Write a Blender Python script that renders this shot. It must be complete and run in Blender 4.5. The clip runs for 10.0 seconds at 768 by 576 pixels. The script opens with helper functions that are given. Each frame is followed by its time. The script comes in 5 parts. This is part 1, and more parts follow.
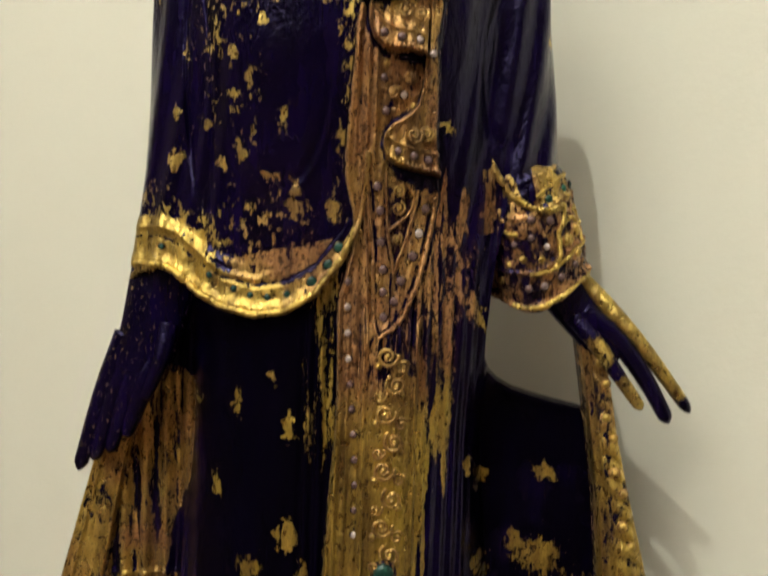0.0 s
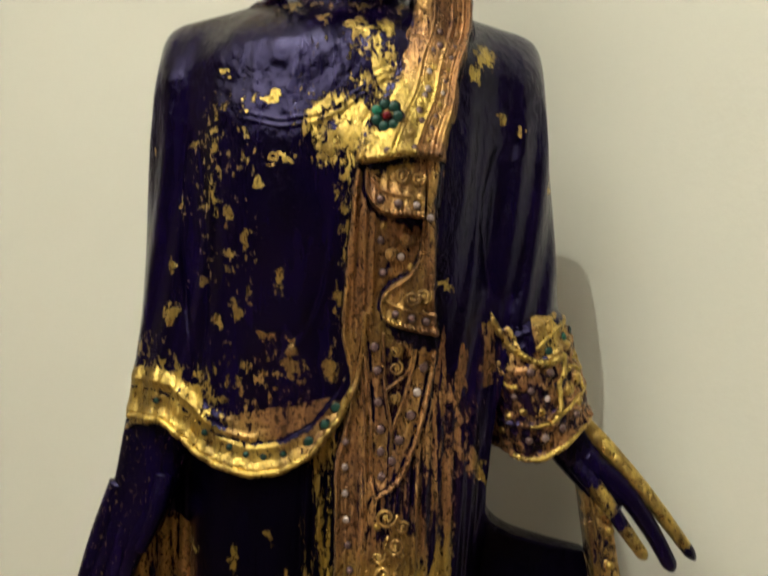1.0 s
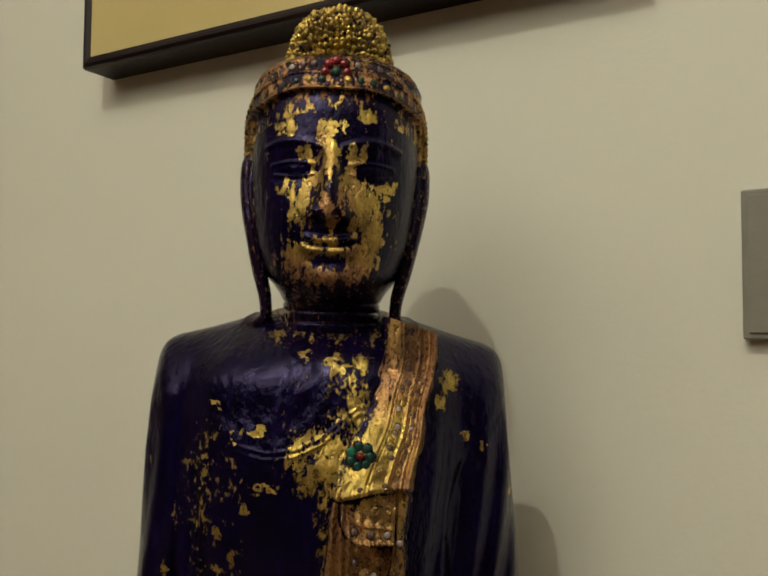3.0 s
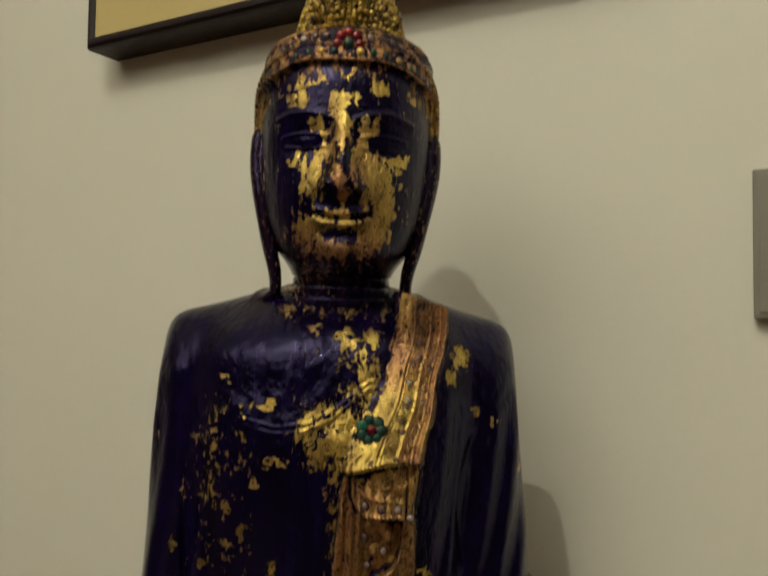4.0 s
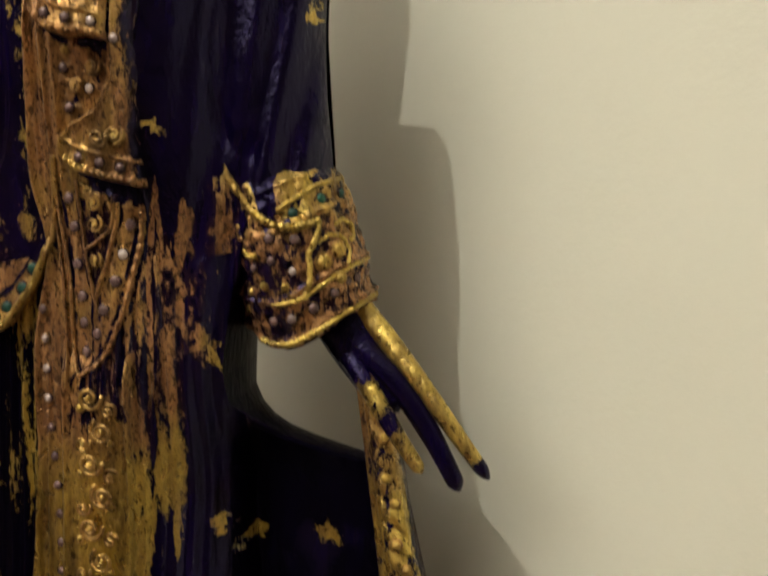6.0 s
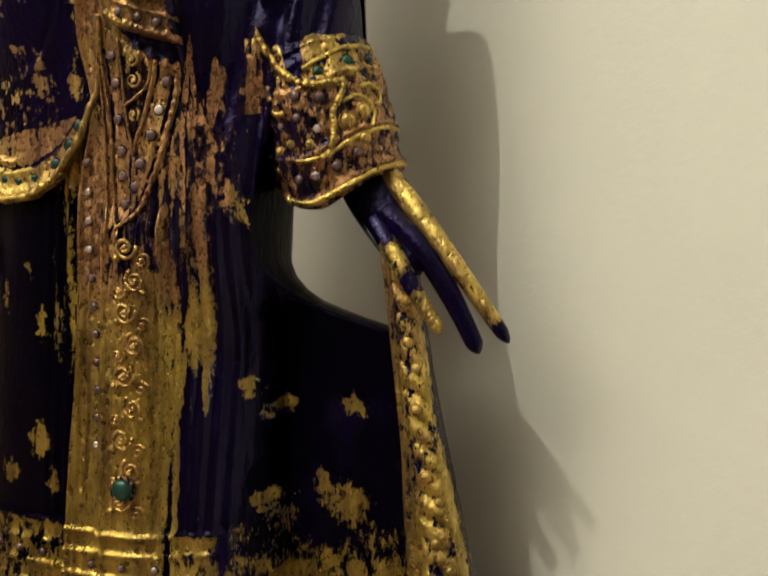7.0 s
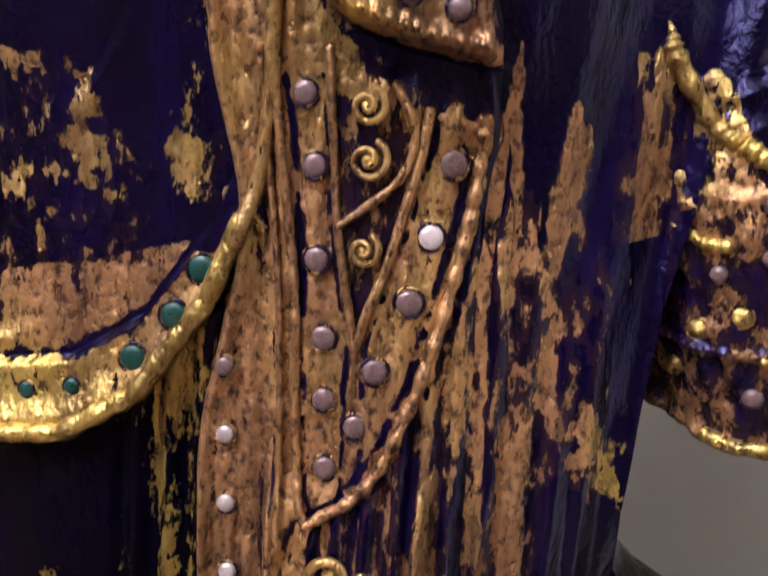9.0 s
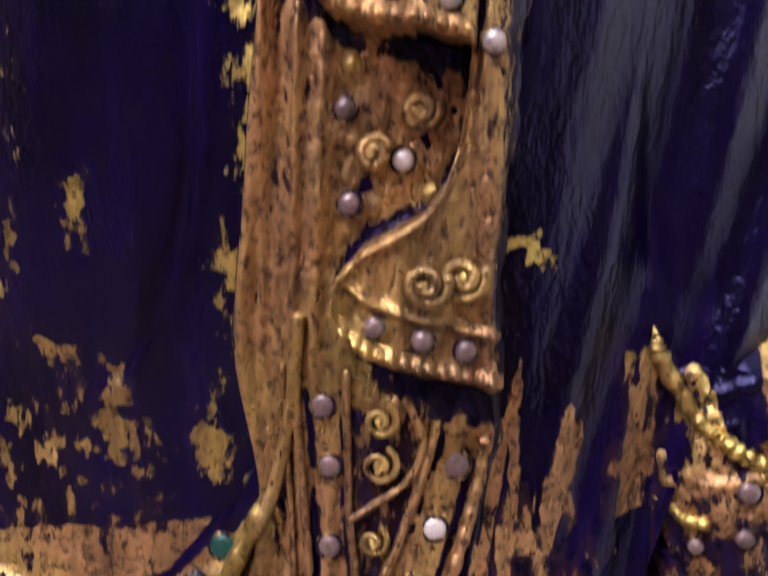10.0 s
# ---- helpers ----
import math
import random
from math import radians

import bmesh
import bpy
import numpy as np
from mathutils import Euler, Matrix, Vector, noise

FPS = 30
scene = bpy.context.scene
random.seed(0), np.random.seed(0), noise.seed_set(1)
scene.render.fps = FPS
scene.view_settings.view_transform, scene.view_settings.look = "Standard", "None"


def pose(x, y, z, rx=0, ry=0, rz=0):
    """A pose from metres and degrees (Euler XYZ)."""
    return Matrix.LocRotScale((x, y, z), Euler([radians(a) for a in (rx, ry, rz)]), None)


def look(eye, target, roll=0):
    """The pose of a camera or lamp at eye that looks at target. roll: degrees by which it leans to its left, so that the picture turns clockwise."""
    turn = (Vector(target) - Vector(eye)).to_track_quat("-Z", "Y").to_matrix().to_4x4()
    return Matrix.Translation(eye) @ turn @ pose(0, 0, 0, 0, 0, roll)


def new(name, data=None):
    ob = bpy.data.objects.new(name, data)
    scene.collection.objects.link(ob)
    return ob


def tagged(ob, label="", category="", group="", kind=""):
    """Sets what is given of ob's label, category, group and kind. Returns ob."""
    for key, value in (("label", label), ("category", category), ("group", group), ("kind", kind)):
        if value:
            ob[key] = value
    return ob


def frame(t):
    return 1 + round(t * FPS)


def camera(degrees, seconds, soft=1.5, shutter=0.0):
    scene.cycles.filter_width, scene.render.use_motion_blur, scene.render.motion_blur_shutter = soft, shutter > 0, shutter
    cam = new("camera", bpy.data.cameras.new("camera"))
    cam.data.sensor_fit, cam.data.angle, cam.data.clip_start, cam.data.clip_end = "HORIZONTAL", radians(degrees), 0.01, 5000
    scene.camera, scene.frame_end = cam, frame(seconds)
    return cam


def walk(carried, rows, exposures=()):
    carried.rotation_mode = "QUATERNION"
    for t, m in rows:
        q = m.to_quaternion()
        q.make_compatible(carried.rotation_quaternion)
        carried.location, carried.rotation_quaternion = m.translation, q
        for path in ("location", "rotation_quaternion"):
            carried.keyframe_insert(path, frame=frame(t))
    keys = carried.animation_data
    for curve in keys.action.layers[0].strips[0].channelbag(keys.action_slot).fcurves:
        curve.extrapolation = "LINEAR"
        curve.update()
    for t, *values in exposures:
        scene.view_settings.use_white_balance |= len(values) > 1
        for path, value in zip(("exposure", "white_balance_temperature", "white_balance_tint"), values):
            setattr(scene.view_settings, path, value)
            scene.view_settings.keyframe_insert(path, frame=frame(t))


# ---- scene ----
cam = camera(49.9, 10.0, soft=1.8, shutter=0.5)
PATH = [
    (0, (0.334, 0.324, 0.966), (-0.701, 2.033, 0.869), 0.6),
    (0.5, (0.340, 0.329, 1.032), (-0.706, 2.031, 0.936), 0.6),
    (1, (0.331, 0.337, 1.074), (-0.713, 2.042, 1.029), 0.3),
    (1.5, (0.329, 0.325, 1.117), (-0.734, 2.019, 1.131), 0.7),
    (1.7, (0.333, 0.313, 1.143), (-0.713, 2.017, 1.146), 0.1),
    (2, (0.346, 0.295, 1.210), (-0.706, 1.995, 1.201), -0.6),
    (2.2, (0.354, 0.304, 1.235), (-0.716, 1.992, 1.287), -0.5),
    (2.5, (0.379, 0.291, 1.267), (-0.670, 1.991, 1.361), -0.3),
    (2.7, (0.382, 0.277, 1.286), (-0.646, 1.989, 1.399), -0.1),
    (3.8, (0.360, 0.282, 1.283), (-0.649, 2.006, 1.390), 0.9),
    (4, (0.365, 0.277, 1.268), (-0.646, 2.000, 1.368), 0.7),
    (4.3, (0.362, 0.302, 1.232), (-0.664, 2.018, 1.280), 0.4),
    (4.5, (0.375, 0.321, 1.211), (-0.685, 2.016, 1.196), 0.8),
    (5, (0.401, 0.394, 1.129), (-0.711, 2.055, 1.060), 1.0),
    (5.5, (0.440, 0.513, 1.076), (-0.764, 2.102, 0.924), 2.1),
    (6, (0.508, 0.603, 1.011), (-0.801, 2.104, 0.825), 1.5),
    (6.2, (0.519, 0.610, 0.994), (-0.830, 2.073, 0.792), 2.6),
    (7.3, (0.571, 0.636, 0.876), (-0.937, 1.946, 0.780), 1.8),
    (7.5, (0.522, 0.631, 0.894), (-0.951, 1.979, 0.787), 1.6),
    (8, (0.340, 0.645, 0.927), (-1.035, 2.094, 0.840), 0.3),
    (8.5, (0.208, 0.687, 0.977), (-1.088, 2.190, 0.731), 2.4),
    (9, (0.152, 0.726, 0.990), (-1.146, 2.229, 0.753), 2.4),
    (9.5, (0.156, 0.711, 1.026), (-1.128, 2.234, 0.850), 2.8),
    (10, (0.150, 0.710, 1.075), (-1.116, 2.241, 0.846), 3.3),
]
EXPOSURES = [(0.0, -0.10, 6500, 12), (1.0, -0.28, 6550, 11), (2.0, -0.65, 6800, 11), (2.5, -1.05, 7050, 12), (4.0, -1.12, 7050, 12), (4.5, -0.88, 6850, 12), (5.5, -0.4, 6700, 13),
             (6.2, -0.27, 6800, 13), (7.5, -0.12, 6600, 13), (8.0, 0.14, 6500, 18), (8.5, 0.46, 5450, 29), (10.0, 0.64, 5450, 29)]
walk(cam, [(t, look(eye, target, roll)) for t, eye, target, roll in PATH], EXPOSURES)

# ---- light ----
scene.view_settings.exposure = 0.0
world = bpy.data.worlds.new("world")
scene.world = world
world.use_nodes = True
world.node_tree.nodes["Background"].inputs[0].default_value = (0.02, 0.02, 0.02, 1)
world.node_tree.nodes["Background"].inputs[1].default_value = 0.1


def lamp(name, kind, power, colour, m, **more):
    data = bpy.data.lights.new(name, kind)
    data.energy, data.color = power, colour
    if kind == "AREA":
        data.shape, data.size, data.size_y = "ELLIPSE", more["size"], more["size_y"]
    else:
        data.shadow_soft_size = more["radius"]
    ob = new(name, data)
    ob.matrix_world = m
    return ob


lamp("ceiling_spot_light", "POINT", 92, (0.96, 0.985, 0.87), pose(0.17, -0.63, 3.08), radius=0.016)
# added soft fill from the front; its source is not known
lamp("added_front_fill", "AREA", 58, (0.97, 0.97, 0.87), pose(-0.2, -3.6, 3.30), size=2.4, size_y=1.4)
# added fill, no known lamp: bounces off the ceiling to lift the wall shadows
lamp("added_bounce_fill", "AREA", 262, (0.97, 0.945, 0.87), pose(-0.25, -2.2, 2.55, 180, 0, 0), size=3.4, size_y=2.4)


# ---- materials ----
def material(name):
    m = bpy.data.materials.new(name)
    m.use_nodes = True
    n = m.node_tree.nodes
    return m, n, m.node_tree.links, n["Principled BSDF"]


def add(n, kind, **values):
    node = n.new(kind)
    for k, v in values.items():
        if k in node.inputs:
            node.inputs[k].default_value = v
    return node


def noise_node(n, links, scale, detail=4.0, rough=0.6, stretch=(1, 1, 1)):
    co = n.new("ShaderNodeTexCoord")
    mp = n.new("ShaderNodeMapping")
    mp.inputs["Scale"].default_value = stretch
    links.new(co.outputs["Object"], mp.inputs["Vector"])
    tex = add(n, "ShaderNodeTexNoise", Scale=scale, Detail=detail, Roughness=rough)
    links.new(mp.outputs["Vector"], tex.inputs["Vector"])
    return tex


def mixed(n, links, fac, a, b):
    node = n.new("ShaderNodeMix")
    node.data_type = "RGBA"
    for sock, v in ((node.inputs[0], fac), (node.inputs[6], a), (node.inputs[7], b)):
        if isinstance(v, bpy.types.NodeSocket):
            links.new(v, sock)
        else:
            sock.default_value = v
    return node.outputs[2]


def ranged(n, links, v, a, b, c, d):
    node = n.new("ShaderNodeMapRange")
    for i, x in enumerate((v, a, b, c, d)):
        if isinstance(x, bpy.types.NodeSocket):
            links.new(x, node.inputs[i])
        else:
            node.inputs[i].default_value = x
    return node.outputs[0]


def maths(n, links, op, a, b):
    node = n.new("ShaderNodeMath")
    node.operation = op
    for i, x in enumerate((a, b)):
        if isinstance(x, bpy.types.NodeSocket):
            links.new(x, node.inputs[i])
        else:
            node.inputs[i].default_value = x
    return node.outputs[0]


def bumped(n, links, bsdf, height, strength, distance):
    node = n.new("ShaderNodeBump")
    node.inputs["Strength"].default_value, node.inputs["Distance"].default_value = strength, distance
    links.new(height, node.inputs["Height"])
    links.new(node.outputs[0], bsdf.inputs["Normal"])


def surface(name, a, b, rough, scale=6.0, bump=0.0, bump_scale=60.0, metal=0.0, stretch=(1, 1, 1)):
    """A plain surface: two close colours mixed by noise at two scales, with fine relief."""
    m, n, links, bsdf = material(name)
    big, fine = noise_node(n, links, scale, 3, 0.5, stretch), noise_node(n, links, bump_scale, 5, 0.65, stretch)
    both = maths(n, links, "ADD", maths(n, links, "MULTIPLY", big.outputs[0], 0.7), maths(n, links, "MULTIPLY", fine.outputs[0], 0.3))
    links.new(mixed(n, links, ranged(n, links, both, 0.3, 0.7, 0, 1), (*a, 1), (*b, 1)), bsdf.inputs["Base Color"])
    links.new(ranged(n, links, fine.outputs[0], 0.3, 0.7, rough - 0.06, rough + 0.06), bsdf.inputs["Roughness"])
    bsdf.inputs["Metallic"].default_value = metal
    if bump:
        bumped(n, links, bsdf, fine.outputs[0], 0.6, bump)
    return m


WALL = surface("wall_paint", (0.70, 0.70, 0.60), (0.745, 0.745, 0.64), 0.75, 1.6, 0.0006, 140)
CEILING = surface("ceiling_paint", (0.78, 0.76, 0.70), (0.82, 0.80, 0.74), 0.8, 2.0, 0.0004, 120)
FLOOR = surface("floor_wood", (0.08, 0.045, 0.025), (0.13, 0.075, 0.04), 0.4, 5.0, 0.0005, 40, 0, (6, 0.6, 1))
# made-up dark finish for unseen walls: cuts bounce, keeps lacquer reflections black
DARK_SIDES = surface("unseen_dark_wall", (0.17, 0.12, 0.085), (0.23, 0.165, 0.12), 0.5, 3.0, 0.0005, 40, 0, (6, 6, 0.6))
FRAME = surface("frame_wood", (0.006, 0.003, 0.004), (0.016, 0.008, 0.009), 0.45, 14, 0.0001, 90, 0, (1, 1, 1))
FRAME.node_tree.nodes["Principled BSDF"].inputs["Specular IOR Level"].default_value = 0.25
PAPER = surface("old_paper", (0.52, 0.42, 0.17), (0.60, 0.49, 0.22), 0.8, 5.0, 0.0001, 200)
INK = surface("faded_ink", (0.20, 0.15, 0.07), (0.30, 0.23, 0.10), 0.8, 90, 0, 400)
PLATE = surface("grey_plastic", (0.20, 0.19, 0.16), (0.24, 0.23, 0.19), 0.45, 30, 0.0001, 300)


def gilt_material():
    """Dark blue-black lacquer under worn gold leaf; the leaf lies where the mesh's 'gilt' says, with flaked edges."""
    m, n, links, bsdf = material("worn_gilt_lacquer")
    gilt, age_shade = n.new("ShaderNodeAttribute"), n.new("ShaderNodeAttribute")
    gilt.attribute_name, age_shade.attribute_name = "gilt", "age_shade"
    flake = noise_node(n, links, 340, 7, 0.74, (1, 1, 0.42))
    crack = noise_node(n, links, 420, 4, 0.65, (1, 1, 0.7))
    facet = noise_node(n, links, 190, 2, 0.5, (1, 1, 0.6))
    streak = noise_node(n, links, 60, 5, 0.6, (1, 1, 0.12))
    smear = noise_node(n, links, 26, 4, 0.6, (1, 1, 0.7))
    v = maths(n, links, "ADD", gilt.outputs["Fac"], maths(n, links, "MULTIPLY", maths(n, links, "SUBTRACT", flake.outputs[0], 0.5), 1.8))
    leaf = ranged(n, links, v, 0.46, 0.54, 0, 1)
    old = maths(n, links, "ADD", age_shade.outputs["Fac"], maths(n, links, "MULTIPLY", maths(n, links, "SUBTRACT", smear.outputs[0], 0.5), 0.8))
    olive = ranged(n, links, old, -0.6, 0.0, 1, 0)
    old = ranged(n, links, old, 0.15, 0.85, 0, 1)
    gold = mixed(n, links, olive, (0.70, 0.51, 0.13, 1), (0.54, 0.39, 0.075, 1))
    gold = mixed(n, links, old, gold, (0.51, 0.270, 0.112, 1))
    dirt = ranged(n, links, maths(n, links, "ADD", streak.outputs[0], maths(n, links, "MULTIPLY", flake.outputs[0], 0.5)), 0.64, 0.92, 0.0, 0.72)
    gold = mixed(n, links, dirt, gold, (0.10, 0.05, 0.035, 1))
    gold = mixed(n, links, ranged(n, links, maths(n, links, "ADD", crack.outputs[0], maths(n, links, "MULTIPLY", old, 0.06)), 0.56, 0.70, 0.0, 0.85), gold, (0.03, 0.014, 0.018, 1))
    lacquer = mixed(n, links, ranged(n, links, streak.outputs[0], 0.35, 0.7, 0, 1), (0.0011, 0.0005, 0.006, 1), (0.0042, 0.0014, 0.025, 1))
    lacquer = mixed(n, links, ranged(n, links, smear.outputs[0], 0.48, 0.70, 0, 0.5), lacquer, (0.0012, 0.0008, 0.003, 1))
    # values below zero paint shade: the lacquer turns nearly black
    lacquer = mixed(n, links, ranged(n, links, age_shade.outputs["Fac"], -0.4, -0.1, 0.85, 0), lacquer, (0.0010, 0.0007, 0.002, 1))
    under = maths(n, links, "MULTIPLY", ranged(n, links, age_shade.outputs["Fac"], 0.35, 0.75, 0, 0.85), ranged(n, links, gilt.outputs["Fac"], 0.15, 0.5, 0, 1))
    lacquer = mixed(n, links, under, lacquer, (0.022, 0.008, 0.010, 1))
    links.new(mixed(n, links, leaf, lacquer, gold), bsdf.inputs["Base Color"])
    metal = ranged(n, links, old, 0, 1, 0.92, 0.70)
    links.new(maths(n, links, "MULTIPLY", leaf, metal), bsdf.inputs["Metallic"])
    rl = ranged(n, links, streak.outputs[0], 0.3, 0.75, 0.05, 0.17)
    rg = ranged(n, links, facet.outputs[0], 0.3, 0.7, 0.20, 0.50)
    node = n.new("ShaderNodeMix")
    for i, x in ((0, leaf), (2, rl), (3, rg)):
        links.new(x, node.inputs[i])
    links.new(node.outputs[0], bsdf.inputs["Roughness"])
    # the same low values also take the sheen off the shaded lacquer
    links.new(ranged(n, links, age_shade.outputs["Fac"], -0.4, -0.1, 0.07, 0.36), bsdf.inputs["Specular IOR Level"])
    links.new(mixed(n, links, leaf, (0.52, 0.47, 1.0, 1), (1, 1, 1, 1)), bsdf.inputs["Specular Tint"])
    h = maths(n, links, "ADD", maths(n, links, "MULTIPLY", leaf, 0.30), maths(n, links, "MULTIPLY", streak.outputs[0], ranged(n, links, leaf, 0, 1, 0.30, 0.65)))
    rough = maths(n, links, "SUBTRACT", facet.outputs[0], maths(n, links, "MULTIPLY", crack.outputs[0], 0.55))
    h = maths(n, links, "ADD", h, maths(n, links, "MULTIPLY", rough, ranged(n, links, leaf, 0, 1, 0.34, 0.80)))
    bumped(n, links, bsdf, h, 0.9, 0.0026)
    return m


def glass_gem(name, colour, dull, metal, rough):
    """Old inlaid glass: some stones still clear, most dulled by dirt."""
    m, n, links, bsdf = material(name)
    tex = noise_node(n, links, 420, 3, 0.6)
    own = n.new("ShaderNodeNewGeometry")
    base = mixed(n, links, ranged(n, links, own.outputs["Random Per Island"], 0.70, 1.0, 0, 1), (*dull, 1), (*colour, 1))
    links.new(mixed(n, links, ranged(n, links, tex.outputs[0], 0.45, 0.7, 0, 0.7), base, (*(x * 0.4 for x in dull), 1)), bsdf.inputs["Base Color"])
    bsdf.inputs["Metallic"].default_value = metal
    links.new(ranged(n, links, tex.outputs[0], 0.35, 0.65, rough, rough + 0.25), bsdf.inputs["Roughness"])
    return m


GILT = gilt_material()
CLEAR = glass_gem("silvered_glass", (0.70, 0.60, 0.56), (0.17, 0.105, 0.10), 0.25, 0.16)
GREEN = glass_gem("green_glass", (0.010, 0.19, 0.11), (0.006, 0.050, 0.038), 0.1, 0.25)
RED = glass_gem("red_glass", (0.35, 0.015, 0.03), (0.18, 0.012, 0.02), 0.25, 0.12)


# ---- room ----
def mesh_of(name, bm, mat):
    me = bpy.data.meshes.new(name)
    bm.to_mesh(me)
    bm.free()
    if mat:
        me.materials.append(mat)
    return me


def block(x0, x1, y0, y1, z0, z1, bevel=0.0):
    bm = bmesh.new()
    bmesh.ops.create_cube(bm, size=1, matrix=Matrix.LocRotScale(((x0 + x1) / 2, (y0 + y1) / 2, (z0 + z1) / 2), None, (x1 - x0, y1 - y0, z1 - z0)))
    if bevel:
        bmesh.ops.bevel(bm, geom=list(bm.edges), offset=bevel, segments=3, affect="EDGES", profile=0.5)
    return bm


def part(name, bm, mat, parent, label=""):
    ob = new(name, mesh_of(name, bm, mat))
    ob.parent = parent
    if label:
        tagged(ob, label)
    return ob


X0, X1, Y0, Y1, HIGH = -4.2, 3.6, -6.0, 1.203, 3.35
def setting(name, bm, mat, label, category):
    return tagged(new(name, mesh_of(name, bm, mat)), label, category, kind="structure")


setting("wall_north", block(X0 - 0.15, X1 + 0.15, Y1, Y1 + 0.15, 0, HIGH), WALL, "smooth cream painted plaster wall behind the statue", "wall")
# the next three walls are unseen, added dark to hold back stray light
setting("wall_south", block(X0 - 0.15, X1 + 0.15, Y0 - 0.15, Y0, 0, HIGH), DARK_SIDES, "unseen dark brown wall, added to close the room and darken reflections", "wall")
setting("wall_west", block(X0 - 0.15, X0, Y0, Y1, 0, HIGH), DARK_SIDES, "unseen dark brown wall, added to close the room and darken reflections", "wall")
setting("wall_east", block(X1, X1 + 0.15, Y0, Y1, 0, HIGH), DARK_SIDES, "unseen dark brown wall, added to close the room and darken reflections", "wall")
setting("floor", block(X0 - 0.15, X1 + 0.15, Y0 - 0.15, Y1 + 0.15, -0.1, 0), FLOOR, "brown wooden floor", "floor")
setting("ceiling", block(X0 - 0.15, X1 + 0.15, Y0 - 0.15, Y1 + 0.15, HIGH, HIGH + 0.1), CEILING, "plain white painted ceiling", "ceiling")


# ---- picture on the wall ----
def moulding(length, width, depth):
    """A picture-frame bar along x, mitred at 45 degrees, rounded outside; its back on y = 0, its outer edge on z = 0."""
    bm = bmesh.new()
    prof = [(0.0, 0.0), (-depth + 0.010, 0.0), (-depth + 0.004, 0.0015), (-depth, 0.006), (-depth + 0.001, width * 0.5), (-depth + 0.004, width * 0.8),
            (-depth + 0.010, width), (0.0, width)]
    ends = []
    for side in (-1, 1):
        ends.append([bm.verts.new((side * (length / 2 - z), y, z)) for y, z in prof])
    k = len(prof)
    for i in range(k):
        bm.faces.new((ends[0][i], ends[0][(i + 1) % k], ends[1][(i + 1) % k], ends[1][i]))
    bm.faces.new(ends[0][::-1])
    bm.faces.new(ends[1])
    bmesh.ops.recalc_face_normals(bm, faces=bm.faces)
    return bm


def picture(x, z, wide, high):
    base = new("framed_picture")
    base.location = (x + wide / 2, Y1 - 0.002, z)
    tagged(base, "wide dark wooden picture frame holding yellowed paper on the wall", "picture")
    for name, length, m in (("frame_bar", wide, pose(0, 0, 0)), ("frame_bar", wide, pose(0, 0, high, 0, 180, 0)),
                            ("frame_bar", high, pose(-wide / 2, 0, high / 2, 0, 90, 0)), ("frame_bar", high, pose(wide / 2, 0, high / 2, 0, -90, 0))):
        ob = part(name, moulding(length, 0.021, 0.067), FRAME, base)
        ob.matrix_local = m
    part("paper", block(-wide / 2 + 0.015, wide / 2 - 0.015, -0.062, -0.057, 0.015, high - 0.015), PAPER, base, "yellowed paper sheet with faded writing")
    rnd = random.Random(4)
    for row in range(3):
        px = -wide / 2 + 0.075
        while px < -wide / 2 + 0.26:
            w = rnd.uniform(0.012, 0.03)
            part("writing_bar", block(px, px + w, -0.0628, -0.062, 0.128 + 0.022 * row, 0.132 + 0.022 * row + rnd.uniform(0, 0.004)), INK, base)
            px += w + rnd.uniform(0.006, 0.012)
    return base


picture(-0.686, 1.700, 0.865, 0.62)


def wall_plate():
    base = new("wall_plate")
    base.location = (0.265, Y1, 1.283)
    tagged(base, "flat grey plastic service plate fixed to the wall", "wall plate")
    part("body", block(0.0, 0.15, -0.016, -0.001, 0, 0.153, 0.002), PLATE, base)
    part("cover", block(0.006, 0.144, -0.0185, -0.0155, 0.006, 0.147, 0.001), PLATE, base)


wall_plate()


# ---- statue ----
# Own axes: u to its left hand (the viewer's right), w backwards, z up.
STAND = pose(-0.1217, 0.9549, 0.0006, 2.18, 1.45, 31.76)
lattice = np.random.RandomState(7).rand(128, 128)


def vnoise(x, y, seed=0):
    """Smooth value noise from 0 to 1 on arrays."""
    x, y = np.asarray(x, float) + 17.3 * seed + 500, np.asarray(y, float) + 9.1 * seed + 500
    i, j = np.floor(x).astype(int), np.floor(y).astype(int)
    a, b = x - i, y - j
    a, b = a * a * (3 - 2 * a), b * b * (3 - 2 * b)
    g = lambda p, q: lattice[p % 128, q % 128]
    return (g(i, j) * (1 - a) + g(i + 1, j) * a) * (1 - b) + (g(i, j + 1) * (1 - a) + g(i + 1, j + 1) * a) * b


def fnoise(x, y, seed=0):
    return 0.55 * vnoise(x, y, seed) + 0.3 * vnoise(2.1 * x, 2.1 * y, seed + 1) + 0.15 * vnoise(4.3 * x, 4.3 * y, seed + 2)


def step(x, a, b):
    t = np.clip((x - a) / (b - a), 0, 1)
    return t * t * (3 - 2 * t)


def ridge(x, c, wide):
    return np.exp(-((x - c) / wide) ** 2)


def along(x, pts):
    """Piecewise-linear curve through (x, y) pairs, x rising."""
    p = np.array(pts, float)
    return np.interp(x, p[:, 0], p[:, 1])


